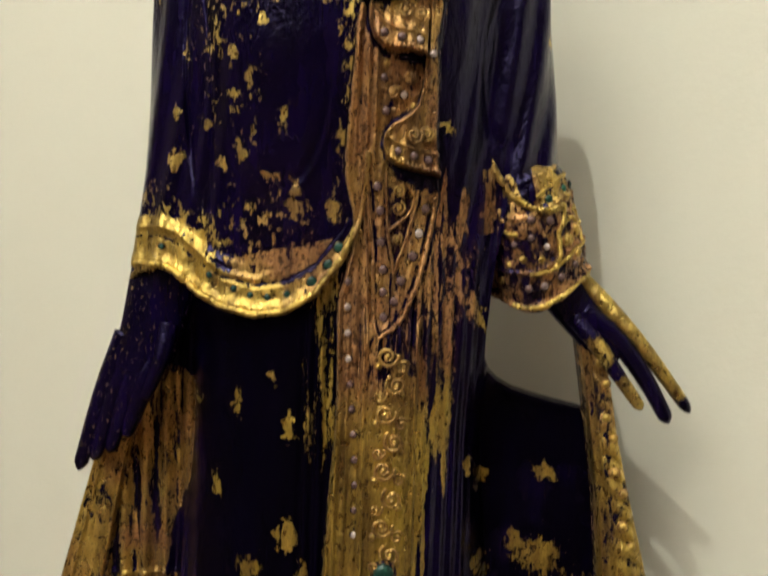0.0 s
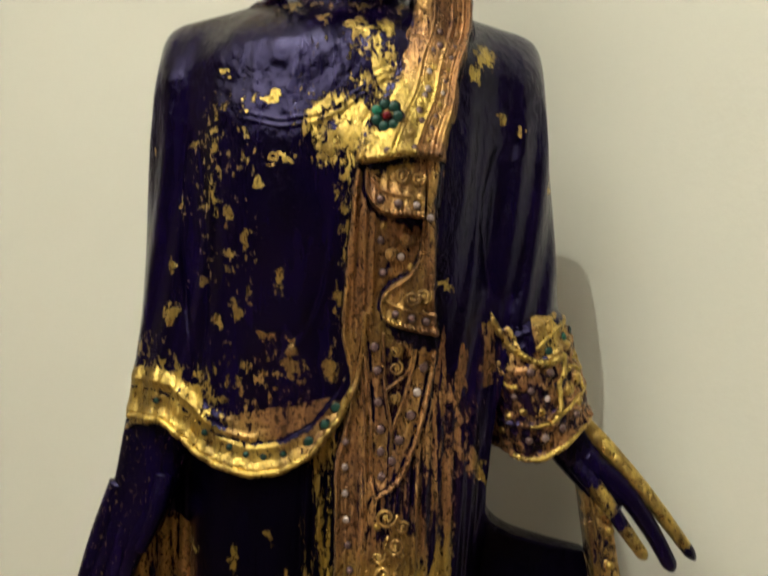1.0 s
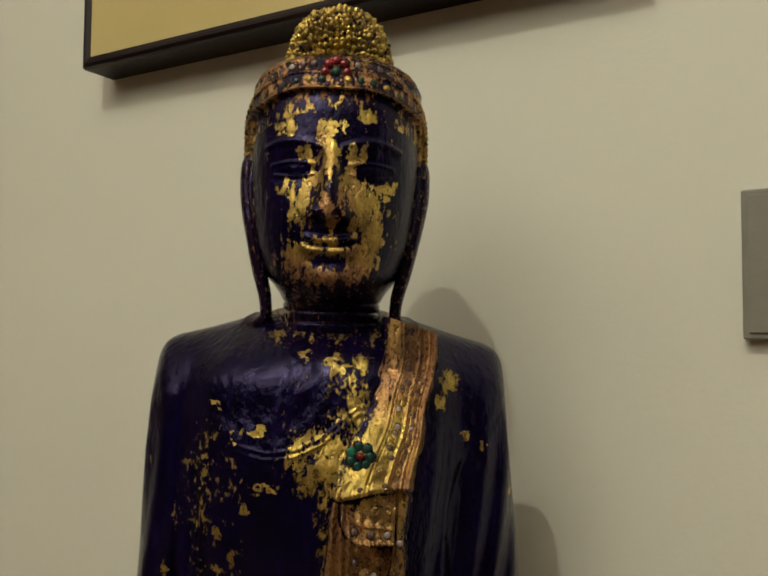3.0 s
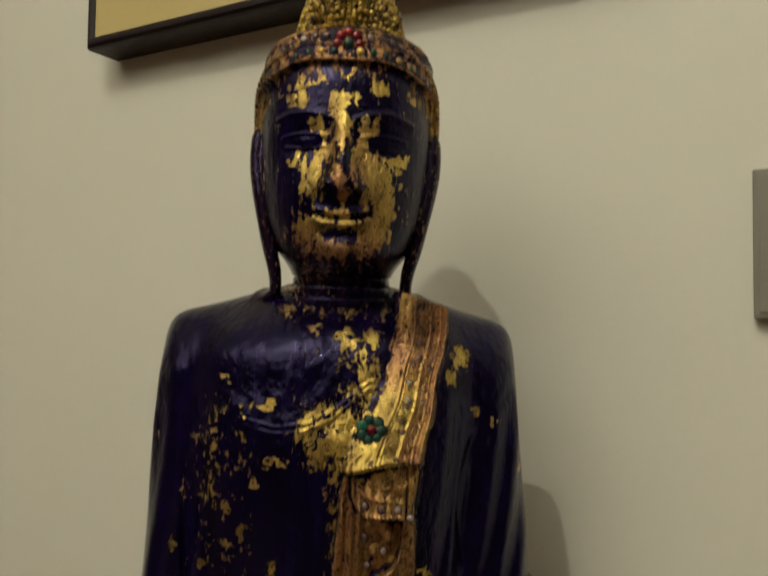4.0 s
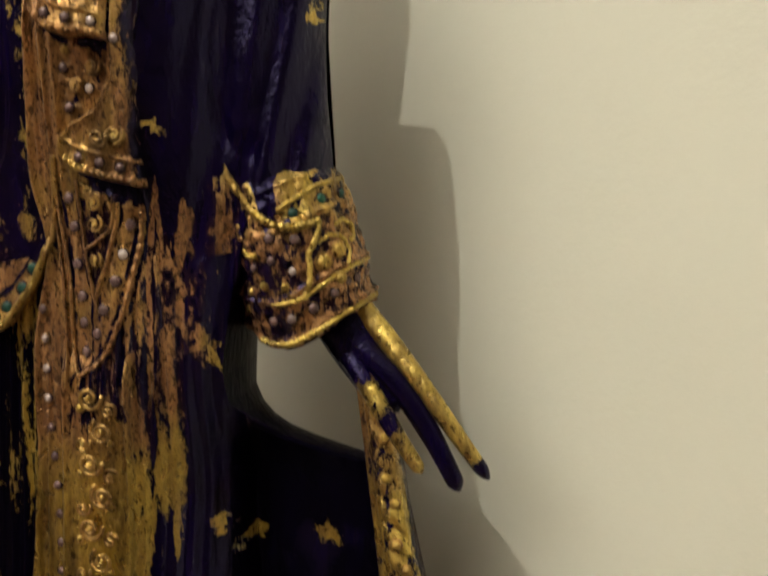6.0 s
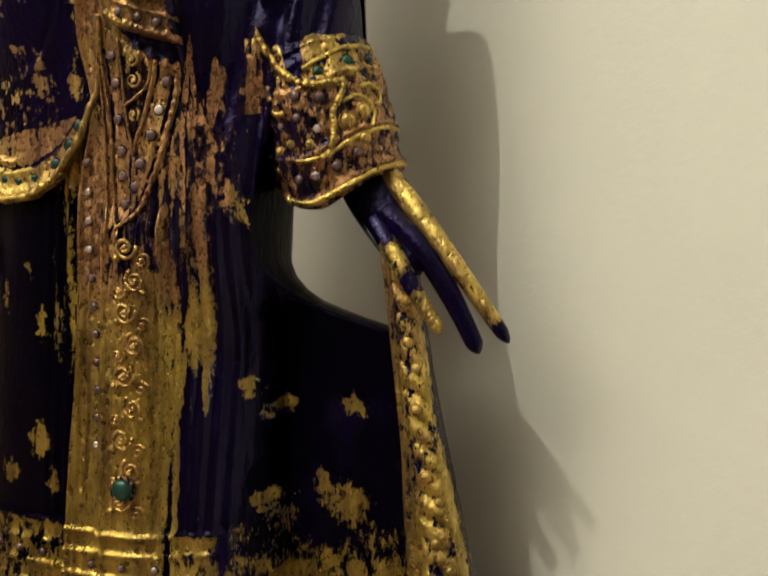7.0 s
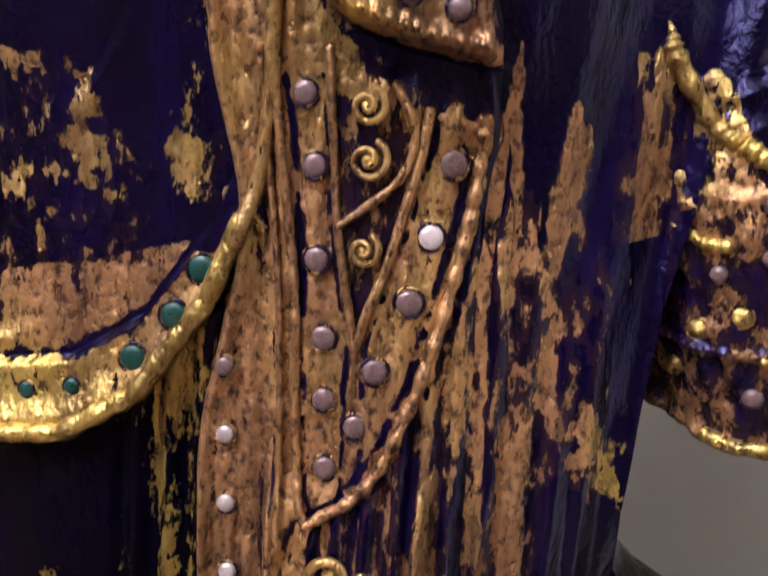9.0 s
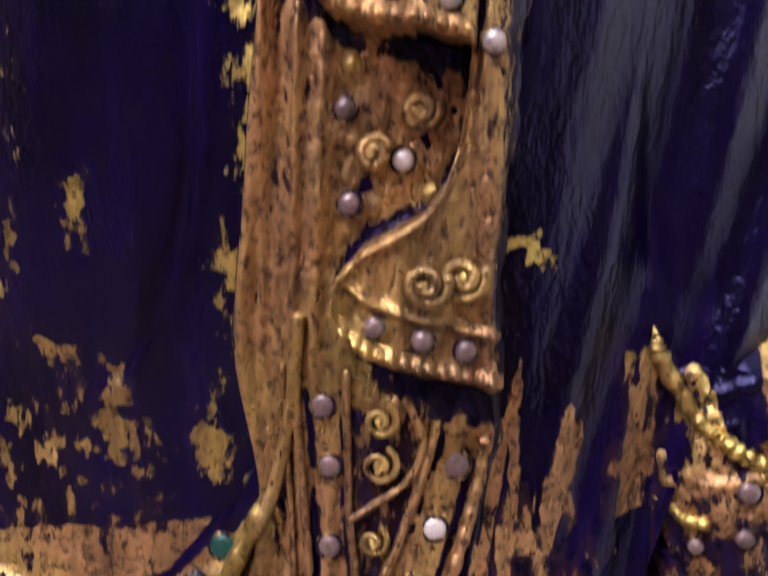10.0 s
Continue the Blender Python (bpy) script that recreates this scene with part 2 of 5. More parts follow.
def eased(x, pts):
    """The same, with its corners rounded off."""
    p = np.array(pts, float)
    grid = np.linspace(p[0, 0], p[-1, 0], 600)
    y = np.interp(grid, p[:, 0], p[:, 1])
    k = np.hanning(61)
    y = np.convolve(np.r_[2 * y[0] - y[30:0:-1], y, 2 * y[-1] - y[-2:-32:-1]], k / k.sum(), "valid")
    return np.interp(x, grid, y)


def smax(*hs, k=0.006):
    top = np.max(hs, axis=0)
    return top + k * np.log(sum(np.exp((h - top) / k) for h in hs))


def dome_h(u, c, a, b, p=2.0):
    return b * np.clip(1 - np.abs((u - c) / a) ** p, 0, 1) ** (1 / p)


class Clay:
    """Gathers the pieces of the one statue mesh."""

    def __init__(self):
        self.v, self.f, self.g, self.a, self.m, self.n = [], [], [], [], [], 0

    def add(self, verts, faces, gilt, age_shade, mat=0):
        verts = np.asarray(verts, float).reshape(-1, 3)
        faces = np.asarray(faces, int)
        self.v.append(verts)
        self.f.append(faces + self.n)
        self.g.append(np.broadcast_to(np.asarray(gilt, float).ravel(), (len(verts),)) if np.ndim(gilt) else np.full(len(verts), float(gilt)))
        self.a.append(np.broadcast_to(np.asarray(age_shade, float).ravel(), (len(verts),)) if np.ndim(age_shade) else np.full(len(verts), float(age_shade)))
        self.m.append(np.full(len(faces), mat))
        self.n += len(verts)

    def sheet(self, grid, gilt, age_shade, mat=0, closed=False, flip=False):
        r, c = grid.shape[:2]
        idx = np.arange(r * c).reshape(r, c)
        if closed:
            idx = np.concatenate([idx, idx[:, :1]], axis=1)
        q = np.stack([idx[:-1, :-1], idx[:-1, 1:], idx[1:, 1:], idx[1:, :-1]], -1).reshape(-1, 4)
        self.add(grid, q[:, ::-1] if flip else q, gilt, age_shade, mat)

    def tube(self, path, radius, gilt=0.8, age_shade=0.4, segs=8, flat=1.0, mat=0, up=(0, 1, 0)):
        """A round bar along a path with closed ends; flat squeezes it along `up`."""
        p = np.asarray(path, float)
        r = np.broadcast_to(np.asarray(radius, float), (len(p),))
        d = np.gradient(p, axis=0)
        d /= np.linalg.norm(d, axis=1)[:, None] + 1e-12
        side = np.cross(d, np.broadcast_to(up, d.shape))
        side /= np.linalg.norm(side, axis=1)[:, None] + 1e-9
        nor = np.cross(side, d)
        ang = np.linspace(0, 2 * np.pi, segs, endpoint=False)
        ring = p[:, None] + r[:, None, None] * (np.cos(ang)[None, :, None] * side[:, None] + flat * np.sin(ang)[None, :, None] * nor[:, None])
        first, last = np.repeat(p[:1, None] - d[:1, None] * r[0] * 0.5, segs, 1), np.repeat(p[-1:, None] + d[-1:, None] * r[-1] * 0.5, segs, 1)
        self.sheet(np.concatenate([first, ring, last]), np.repeat(np.r_[gilt if np.ndim(gilt) == 0 else gilt[0], np.broadcast_to(gilt, len(p)), gilt if np.ndim(gilt) == 0 else gilt[-1]], segs), age_shade, mat, True)

    def gem(self, u, w, z, r, mat=1, tall=0.55, nu=0.0, gilt=1.0, segs=12):
        """A domed stone facing forwards, turned by nu (its normal's sideways lean), in a thin raised collar."""
        nrm = np.array([nu, -1.0, 0.0])
        nrm /= np.linalg.norm(nrm)
        su, sz = np.array([-nrm[1], nrm[0], 0.0]), np.array([0, 0, 1.0])
        ang = np.linspace(0, 2 * np.pi, segs, endpoint=False)
        rad, up = [1.0, 0.98, 0.85, 0.6, 0.3, 0.02], [-0.3, 0.12, 0.36, 0.5, 0.57, 0.6]
        at = np.array([u, w, z])
        ring = lambda k, h: at + r * k * (np.cos(ang)[:, None] * su + np.sin(ang)[:, None] * sz) + nrm * r * h * tall / 0.6
        self.sheet(np.stack([ring(k, h) for k, h in zip(rad, up)]), gilt, 0.3, mat, True)
        self.sheet(np.stack([ring(k, h) for k, h in ((1.30, -0.3), (1.28, 0.0), (1.18, 0.10), (1.06, 0.08), (0.98, -0.1))]), 0.46 if mat else 0.75, 0.6, 0, True)

    def done(self, name):
        me = bpy.data.meshes.new(name)
        v = np.concatenate(self.v)
        quads = np.concatenate(self.f)
        me.vertices.add(len(v))
        me.vertices.foreach_set("co", v.astype(np.float32).ravel())
        me.loops.add(quads.size)
        me.loops.foreach_set("vertex_index", quads.astype(np.int32).ravel())
        me.polygons.add(len(quads))
        me.polygons.foreach_set("loop_start", np.arange(0, quads.size, 4, dtype=np.int32))
        me.polygons.foreach_set("loop_total", np.full(len(quads), 4, np.int32))
        me.polygons.foreach_set("material_index", np.concatenate(self.m).astype(np.int32))
        me.polygons.foreach_set("use_smooth", np.ones(len(quads), bool))
        for key, data in (("gilt", self.g), ("age_shade", self.a)):
            me.attributes.new(key, "FLOAT", "POINT").data.foreach_set("value", np.concatenate(data).astype(np.float32))
        me.update(calc_edges=True)
        me.validate()
        return me


clay = Clay()

# outline of shoulders, arms and skirt
def left_edge(z):
    return eased(z, [(0.90, -0.192), (0.931, -0.186), (0.962, -0.181), (0.98, -0.179), (1.027, -0.173), (1.09, -0.170), (1.16, -0.1685), (1.21, -0.167), (1.30, -0.166)])


def right_edge(z):
    return eased(z, [(0.90, 0.205), (0.962, 0.195), (1.00, 0.192), (1.041, 0.189), (1.10, 0.183), (1.143, 0.179), (1.19, 0.176), (1.24, 0.173), (1.30, 0.172)])


def shoulder_top(u):
    return eased(np.abs(u - 0.003), [(0, 1.318), (0.05, 1.310), (0.08, 1.301), (0.108, 1.292), (0.13, 1.286), (0.146, 1.282), (0.158, 1.276), (0.166, 1.262), (0.170, 1.238), (0.171, 1.19)])


def torso_h(u, z):
    """How far the robed chest and arms stand out to the front."""
    b = eased(z, [(0.85, 0.078), (0.93, 0.078), (1.0, 0.081), (1.06, 0.091), (1.12, 0.101), (1.18, 0.103), (1.25, 0.090), (1.30, 0.062), (1.33, 0.045)])
    chest = dome_h(u, 0.0, along(z, [(0.9, 0.155), (1.0, 0.140), (1.1, 0.128), (1.2, 0.132), (1.3, 0.13)]), b, 2.5)
    la, ra = left_edge(z), right_edge(z)
    left = dome_h(u, la + 0.056, 0.0565, 0.050)
    right = dome_h(u, ra - 0.056, 0.0565, 0.050)
    h = smax(chest, left, right, k=0.004)
    # long soft folds down the sleeves, and the smooth oval of the belly
    drop = np.hypot((u - 0.137) / 0.024, (z - 1.118) / 0.064)
    h = h - 0.0020 * ridge(drop, 1.0, 0.12) * step(u, 0.152, 0.138) + 0.002 * np.clip(1 - drop, 0, 1)
    drop = np.hypot((u + 0.118 + 0.05 * (z - 1.1)) / 0.012, (z - 1.10) / 0.09)
    h = h - 0.0026 * ridge(drop, 1.0, 0.16)
    h = h + 0.0021 * np.sin((u + 0.02 * np.sin(9 * z)) * 260) * step(np.abs(u), 0.085, 0.11) * step(z, 1.27, 1.16) * (0.4 + vnoise(u * 40, z * 5, 3))
    line = eased(u, [(-0.11, 1.205), (-0.069, 1.194), (-0.045, 1.189), (-0.02, 1.193), (0.002, 1.204), (0.031, 1.229)])
    h = h + 0.0015 * (ridge(z, line, 0.0018) + ridge(z, line - 0.0055, 0.0016)) * (0.3 + 0.7 * step(u, -0.05, -0.01)) * step(u, -0.085, -0.06) * step(u, 0.04, 0.03)
    arc = np.hypot((u + 0.052) / 0.045, (z - 1.10) / 0.09)
    h = h + (0.0012 * np.exp(-((arc - 1.04) / 0.05) ** 2) - 0.0012 * np.exp(-((arc - 0.94) / 0.06) ** 2)) * step(z, 1.15, 1.08) * step(u, -0.055, -0.030) + 0.003 * np.clip(1 - arc, 0, 1)
    h = h + 0.0036 * (fnoise(u * 60, z * 42, 27) - 0.5) * step(z, 1.16, 1.19)
    top = shoulder_top(u) - z
    h = h * np.sqrt(np.clip(1 - (1 - np.clip(top / 0.055, 0, 1)) ** 2, 0, 1))
    return h - 0.012 * step(top, 0.06, 0.0)


def skirt_left(z):
    return eased(z, [(0.30, -0.315), (0.45, -0.290), (0.55, -0.270), (0.654, -0.247), (0.741, -0.225), (0.80, -0.208), (0.84, -0.197), (0.88, -0.182), (0.93, -0.148), (1.0, -0.12), (1.05, -0.12)])


def skirt_right(z):
    return along(z, [(0.30, 0.34), (0.45, 0.30), (0.60, 0.262), (0.684, 0.248), (0.75, 0.242), (0.80, 0.234), (0.828, 0.222), (0.831, 0.208), (0.834, 0.195),
                     (0.839, 0.176), (0.845, 0.157), (0.853, 0.143), (0.863, 0.133), (0.877, 0.1265), (0.90, 0.1255), (0.933, 0.128), (0.96, 0.131), (1.05, 0.133)])


def skirt_h(u, z):
    b = eased(z, [(0.3, 0.125), (0.6, 0.082), (0.8, 0.078), (0.93, 0.078), (1.05, 0.085)])
    core = dome_h(u, 0.0, along(z, [(0.3, 0.20), (0.6, 0.15), (0.8, 0.132), (0.95, 0.133)]), b + 0.035, 2.4) - 0.035
    web = np.where(u > 0, -0.014 + 0.013 * step(u, 0.13, 0.23), -0.006) + 0.004 * vnoise(u * 9, z * 6, 5)
    edge = np.minimum(u - skirt_left(z), skirt_right(z) - u)
    web = web - 0.007 * (1 - np.sqrt(np.clip(1 - (1 - np.clip(edge / 0.012, 0, 1)) ** 2, 0, 1)))
    h = smax(core, web, k=0.006)
    over = torso_h(u, z) - 0.003 + 0.0045 * step(z + 0.03 * (vnoise(u * 110, z * 12, 29) - 0.5), 1.035, 0.955)
    w = step(z, 0.80, 0.92) * step(u, 0.03, 0.06)
    h = np.where(w > 0, np.maximum(h, over * w + h * (1 - w)), h)
    folds = 0.0030 * np.sin(u * 330 + 3 * vnoise(u * 9, z * 3, 8)) * step(u, -0.112, -0.130)
    under = step(z - along(u, HEM), 0.0, 0.015) * step(u, 0.055, 0.03)
    return h + folds * step(z, 0.92, 0.80) - 0.02 * under


def front_w(u, z):
    """The frontmost surface of the robe, without the sash's own relief."""
    u, z = np.asarray(u, float), np.asarray(z, float)
    hem = along(u, HEM)
    t = np.where(z > np.where(u < 0.02, hem, 0.93), torso_h(u, z), -1)
    return -np.maximum(t, skirt_h(u, z))


HEM = [(-0.22, 0.940), (-0.171, 0.945), (-0.150, 0.946), (-0.135, 0.941), (-0.118, 0.928), (-0.095, 0.916), (-0.066, 0.910), (-0.041, 0.914), (-0.017, 0.929), (0.004, 0.958),
       (0.014, 0.982), (0.03, 0.96), (0.06, 0.93), (0.118, 0.93), (0.13, 0.95), (0.142, 1.02), (0.22, 1.02)]


def blobs(u, z, spots):
    """Leaf left in single spots: (u, z, half width, half height)."""
    best = np.zeros_like(u)
    u, z = u + 0.013 * (fnoise(u * 260, z * 170, 91) - 0.5), z + 0.016 * (fnoise(u * 190, z * 220, 92) - 0.5)
    for cu, cz, ru, rz in spots:
        near = (np.abs(u - cu) < 3 * ru) & (np.abs(z - cz) < 3 * rz)
        if near.any():
            d = ((u[near] - cu) / ru) ** 2 + ((z[near] - cz) / rz) ** 2
            best[near] = np.maximum(best[near], np.exp(-1.1 * d ** 1.2))
    return best * (0.42 + 1.05 * fnoise(u * 420, z * 230, 93))


TORSO_SPOTS = [(-0.099, 1.171, 0.004, 0.006), (-0.119, 1.174, 0.006, 0.005), (-0.137, 1.036, 0.009, 0.012), (-0.044, 1.067, 0.006, 0.014), (-0.046, 1.161, 0.013, 0.004),
               (-0.093, 1.228, 0.007, 0.003), (-0.063, 1.141, 0.005, 0.006), (-0.035, 1.015, 0.005, 0.007), (-0.035, 0.999, 0.007, 0.009), (-0.005, 1.000, 0.009, 0.012),
               (-0.095, 1.034, 0.004, 0.008), (-0.079, 1.041, 0.005, 0.012), (-0.054, 1.024, 0.010, 0.004), (-0.068, 1.057, 0.003, 0.012), (-0.072, 1.098, 0.004, 0.010),
               (-0.086, 1.117, 0.004, 0.010), (-0.053, 1.207, 0.010, 0.004), (-0.073, 1.202, 0.004, 0.004), (-0.017, 1.272, 0.009, 0.005), (0.000, 1.176, 0.015, 0.010),
               (-0.010, 1.164, 0.012, 0.010), (-0.020, 1.186, 0.008, 0.004)]
SLEEVE_SPOTS = [(-0.137, 1.074, 0.004, 0.010), (0.112, 1.250, 0.010, 0.012), (0.102, 1.236, 0.006, 0.010), (0.174, 1.150, 0.003, 0.008), (0.083, 1.067, 0.007, 0.006),
                (-0.109, 1.064, 0.003, 0.006), (0.127, 1.20, 0.002, 0.006), (0.143, 1.195, 0.002, 0.007), (-0.130, 1.13, 0.0015, 0.012), (-0.156, 1.17, 0.002, 0.005),
                (-0.084, 1.086, 0.005, 0.008), (0.010, 1.262, 0.010, 0.006)]


def torso_gilt(u, z):
    speck = fnoise(u * 260, z * 170, 11)
    big = fnoise(u * 45, z * 30, 12)
    g = 0.95 * np.maximum(blobs(u, z, TORSO_SPOTS), blobs(u, z, SLEEVE_SPOTS)) + 0.25 * (speck - 0.5)
    # the chest beside the sash, thinning out away from it
    chest = step(u, -0.075, 0.02) * step(u, 0.06, 0.03) * step(z, 1.142, 1.165) * step(z, 1.31, 1.26)
    g = np.maximum(g, chest * (0.62 - 0.20 * step(z, 1.20, 1.225) * step(u, 0.035, 0.02) + 1.2 * (big - 0.5) + 0.7 * (speck - 0.5)))
    g = np.maximum(g, (0.80 + 0.9 * (speck - 0.5) + 0.7 * (big - 0.5)) * np.exp(-(((u - 0.014) / 0.024) ** 2 + ((z - 1.186 + 0.3 * (u - 0.014)) / 0.024) ** 2) ** 2))
    scatter = step(u, -0.17, -0.10) * step(u, -0.048, -0.066) * step(z, 1.0, 1.06) * step(z, 1.26, 1.18)
    g = np.maximum(g, scatter * (0.27 + 1.2 * (speck - 0.55) + 0.6 * (big - 0.5)))
    low = step(u, -0.13, -0.10) * step(u, 0.0, -0.03) * step(z, 1.06, 0.99)
    g = np.maximum(g, low * (0.33 + 1.2 * (speck - 0.52)))
    # the gilt border of the hem, broader over the wrist
    d = z - along(u, HEM)
    band = along(u, [(-0.2, 0.045), (-0.15, 0.045), (-0.12, 0.052), (-0.09, 0.038), (-0.05, 0.040), (-0.02, 0.040), (0.012, 0.012)])
    edge = step(d, band + 0.004, band - 0.004) * (u < 0.02)
    g = np.maximum(g, edge * (0.80 + 0.8 * (speck - 0.5) - 0.5 * step(d, band * 0.72, band * 0.9) * (u > -0.11)))
    g = np.maximum(g, moon(u, z) * (0.84 + 0.9 * (speck - 0.5) - 0.30 * step(fnoise(u * 90, z * 90, 24), 0.5, 0.7)))
    g = g - 1.1 * np.exp(-((d - 0.0255) / 0.0024) ** 2) * step(u, -0.045, -0.03) * step(u, 0.01, 0.0) - 0.5 * np.exp(-((d - 0.0265) / 0.0014) ** 2) * (u < -0.03)
    wrist = (u < -0.10) * step(d, 0.095, 0.05)
    g = np.maximum(g, wrist * (0.46 + 1.3 * (speck - 0.5) + 0.4 * (big - 0.5)))
    neck = step(np.abs(u - 0.01), 0.085, 0.05) * step(z, 1.262, 1.285)
    g = np.maximum(g, neck * (0.46 + 1.1 * (speck - 0.5) + 0.6 * (big - 0.5)))
    left = step(u, -0.016, 0.006) * step(u, 0.03, 0.02) * step(d, 0.03, 0.05) * step(z, 1.20, 1.16)
    g = np.maximum(g, left * (0.40 + 1.2 * (fnoise(u * 200, z * 50, 22) - 0.5) + 0.9 * (speck - 0.5)))
    # torn leaf beside the sash, above the cuff
    g = np.maximum(g, frayed(u, z))
    beside = step(u, 0.110, 0.116) * step(u, 0.136, 0.130) * step(z + 0.02 * (big - 0.5), 1.046, 1.034) * step(z, 0.945, 0.97)
    g = np.maximum(g, beside * (0.50 + 1.5 * (fnoise(u * 300, z * 35, 23) - 0.5) + 0.9 * (speck - 0.5)))
    return g


def frayed(u, z):
    """Torn leaf beside the sash: a ragged upper edge with two tongues, thinning out away from it."""
    top = along(u, [(0.074, 1.010), (0.080, 1.016), (0.0845, 1.032), (0.089, 1.004), (0.094, 0.994), (0.098, 1.012), (0.1015, 1.036), (0.106, 1.020), (0.112, 0.985), (0.125, 0.96)])
    top = top - 0.006 + 0.034 * (fnoise(u * 330, z * 90, 94) - 0.5)
    body = 0.60 + 1.4 * (fnoise(u * 230, z * 55, 21) - 0.5) + 0.9 * (fnoise(u * 260, z * 170, 11) - 0.5) - 0.32 * step(u, 0.098, 0.114)
    tongue = 0.45 * np.maximum(np.exp(-((u - 0.0845) / 0.005) ** 2 - ((z - 1.016) / 0.014) ** 2), np.exp(-((u - 0.1015) / 0.005) ** 2 - ((z - 1.020) / 0.014) ** 2))
    return step(u, 0.070, 0.080) * step(z, top + 0.002, top - 0.002) * (body + tongue)


def moon(u, z):
    """The flat half-moon of leaf inside the hem's border."""
    top = along(u, [(-0.10, 0.955), (-0.077, 0.959), (-0.054, 0.966), (-0.038, 0.968), (-0.005, 0.977), (0.005, 0.98)])
    d = z - along(u, HEM)
    return step(u, -0.095, -0.082) * step(u, 0.004, -0.006) * step(z, top + 0.001, top - 0.001) * step(d, 0.026, 0.029)


def torso_relief(u, z):
    d = z - along(u, HEM)
    on = (u < 0.02)
    roll = 0.0028 * np.exp(-((d - 0.006) / 0.005) ** 2) * on
    inner = along(u, [(-0.2, 0.033), (-0.12, 0.036), (-0.09, 0.030), (-0.05, 0.032), (0.0, 0.022)])
    roll2 = 0.0022 * np.exp(-((d - inner) / 0.0028) ** 2) * on * step(u, -0.05, -0.07)
    body = 0.0035 * step(d, 0.047, 0.038) * on * step(u, -0.07, -0.1) + 0.0035 * step(d, 0.026, 0.023) * on * step(u, -0.1, -0.07)
    lumps = 0.0010 * (fnoise(u * 120, z * 160, 17) - 0.5) * step(d, 0.030, 0.024) * on
    return roll + roll2 + body + lumps


# chest, shoulders and sleeves
rows, cols = 620, 600
s = np.sin(np.linspace(-1, 1, cols) * np.pi / 2)[None, :] * np.ones((rows, 1))
t = (np.linspace(0, 1, rows) ** 1.25)[:, None] * np.ones((1, cols))
z = None
guess = 0.176 * s
for _ in range(4):
    top, bottom = shoulder_top(guess), along(guess, HEM)
    z = top + (bottom - top) * t
    guess = (left_edge(z) + right_edge(z)) / 2 + (right_edge(z) - left_edge(z)) / 2 * s
u = guess
h = torso_h(u, z) + torso_relief(u, z)
g = torso_gilt(u, z)
age_shade = np.clip(0.0 + 0.25 * moon(u, z) + 0.5 * step(z, 1.255, 1.28) + 0.8 * (fnoise(u * 30, z * 30, 31) - 0.5) + 0.55 * step(z, 1.10, 0.99) * step(u, -0.12, -0.05) + 0.55 * step(z, 1.05, 1.01) * step(u, 0.06, 0.08) - 0.10 * step(z - along(u, HEM), 0.030, 0.024) * step(u, -0.02, -0.05) + 0.15 * step(z - along(u, HEM), 0.05, 0.045) * step(u, -0.09, -0.11), -0.5, 1)
torso = np.stack([u, -h, z], -1)
rim = torso[-1:].copy()
rim[..., 1] += 0.022
rim[..., 2] += 0.004
clay.sheet(np.concatenate([torso, rim]), np.concatenate([g, g[-1:]]), np.concatenate([age_shade, age_shade[-1:]]), flip=False)
back = 0.075 * np.sqrt(np.clip(1 - s ** 2, 0, 1)) * np.sqrt(np.clip(1 - (1 - np.clip((shoulder_top(u) - z) / 0.05, 0, 1)) ** 2, 0, 1)) + 0.012 * step(shoulder_top(u) - z, 0.06, 0.0)
clay.sheet(np.stack([u, back, z], -1)[::6, ::6], 0.0, 0.0, flip=True)

SKIRT_SPOTS = [(-0.080, 0.835, 0.004, 0.016), (-0.036, 0.822, 0.006, 0.018), (-0.122, 0.831, 0.009, 0.006), (-0.136, 0.805, 0.009, 0.013), (-0.098, 0.765, 0.005, 0.016),
               (-0.036, 0.730, 0.010, 0.018), (-0.020, 0.700, 0.006, 0.012), (-0.066, 0.700, 0.014, 0.012), (-0.05, 0.86, 0.003, 0.010),
               (0.135, 0.760, 0.010, 0.009), (0.192, 0.767, 0.014, 0.009), (0.133, 0.689, 0.010, 0.008), (0.192, 0.688, 0.024, 0.018), (0.117, 0.78, 0.006, 0.010),
               (0.168, 0.700, 0.010, 0.012), (0.112, 0.925, 0.006, 0.014), (0.119, 0.913, 0.005, 0.012)]


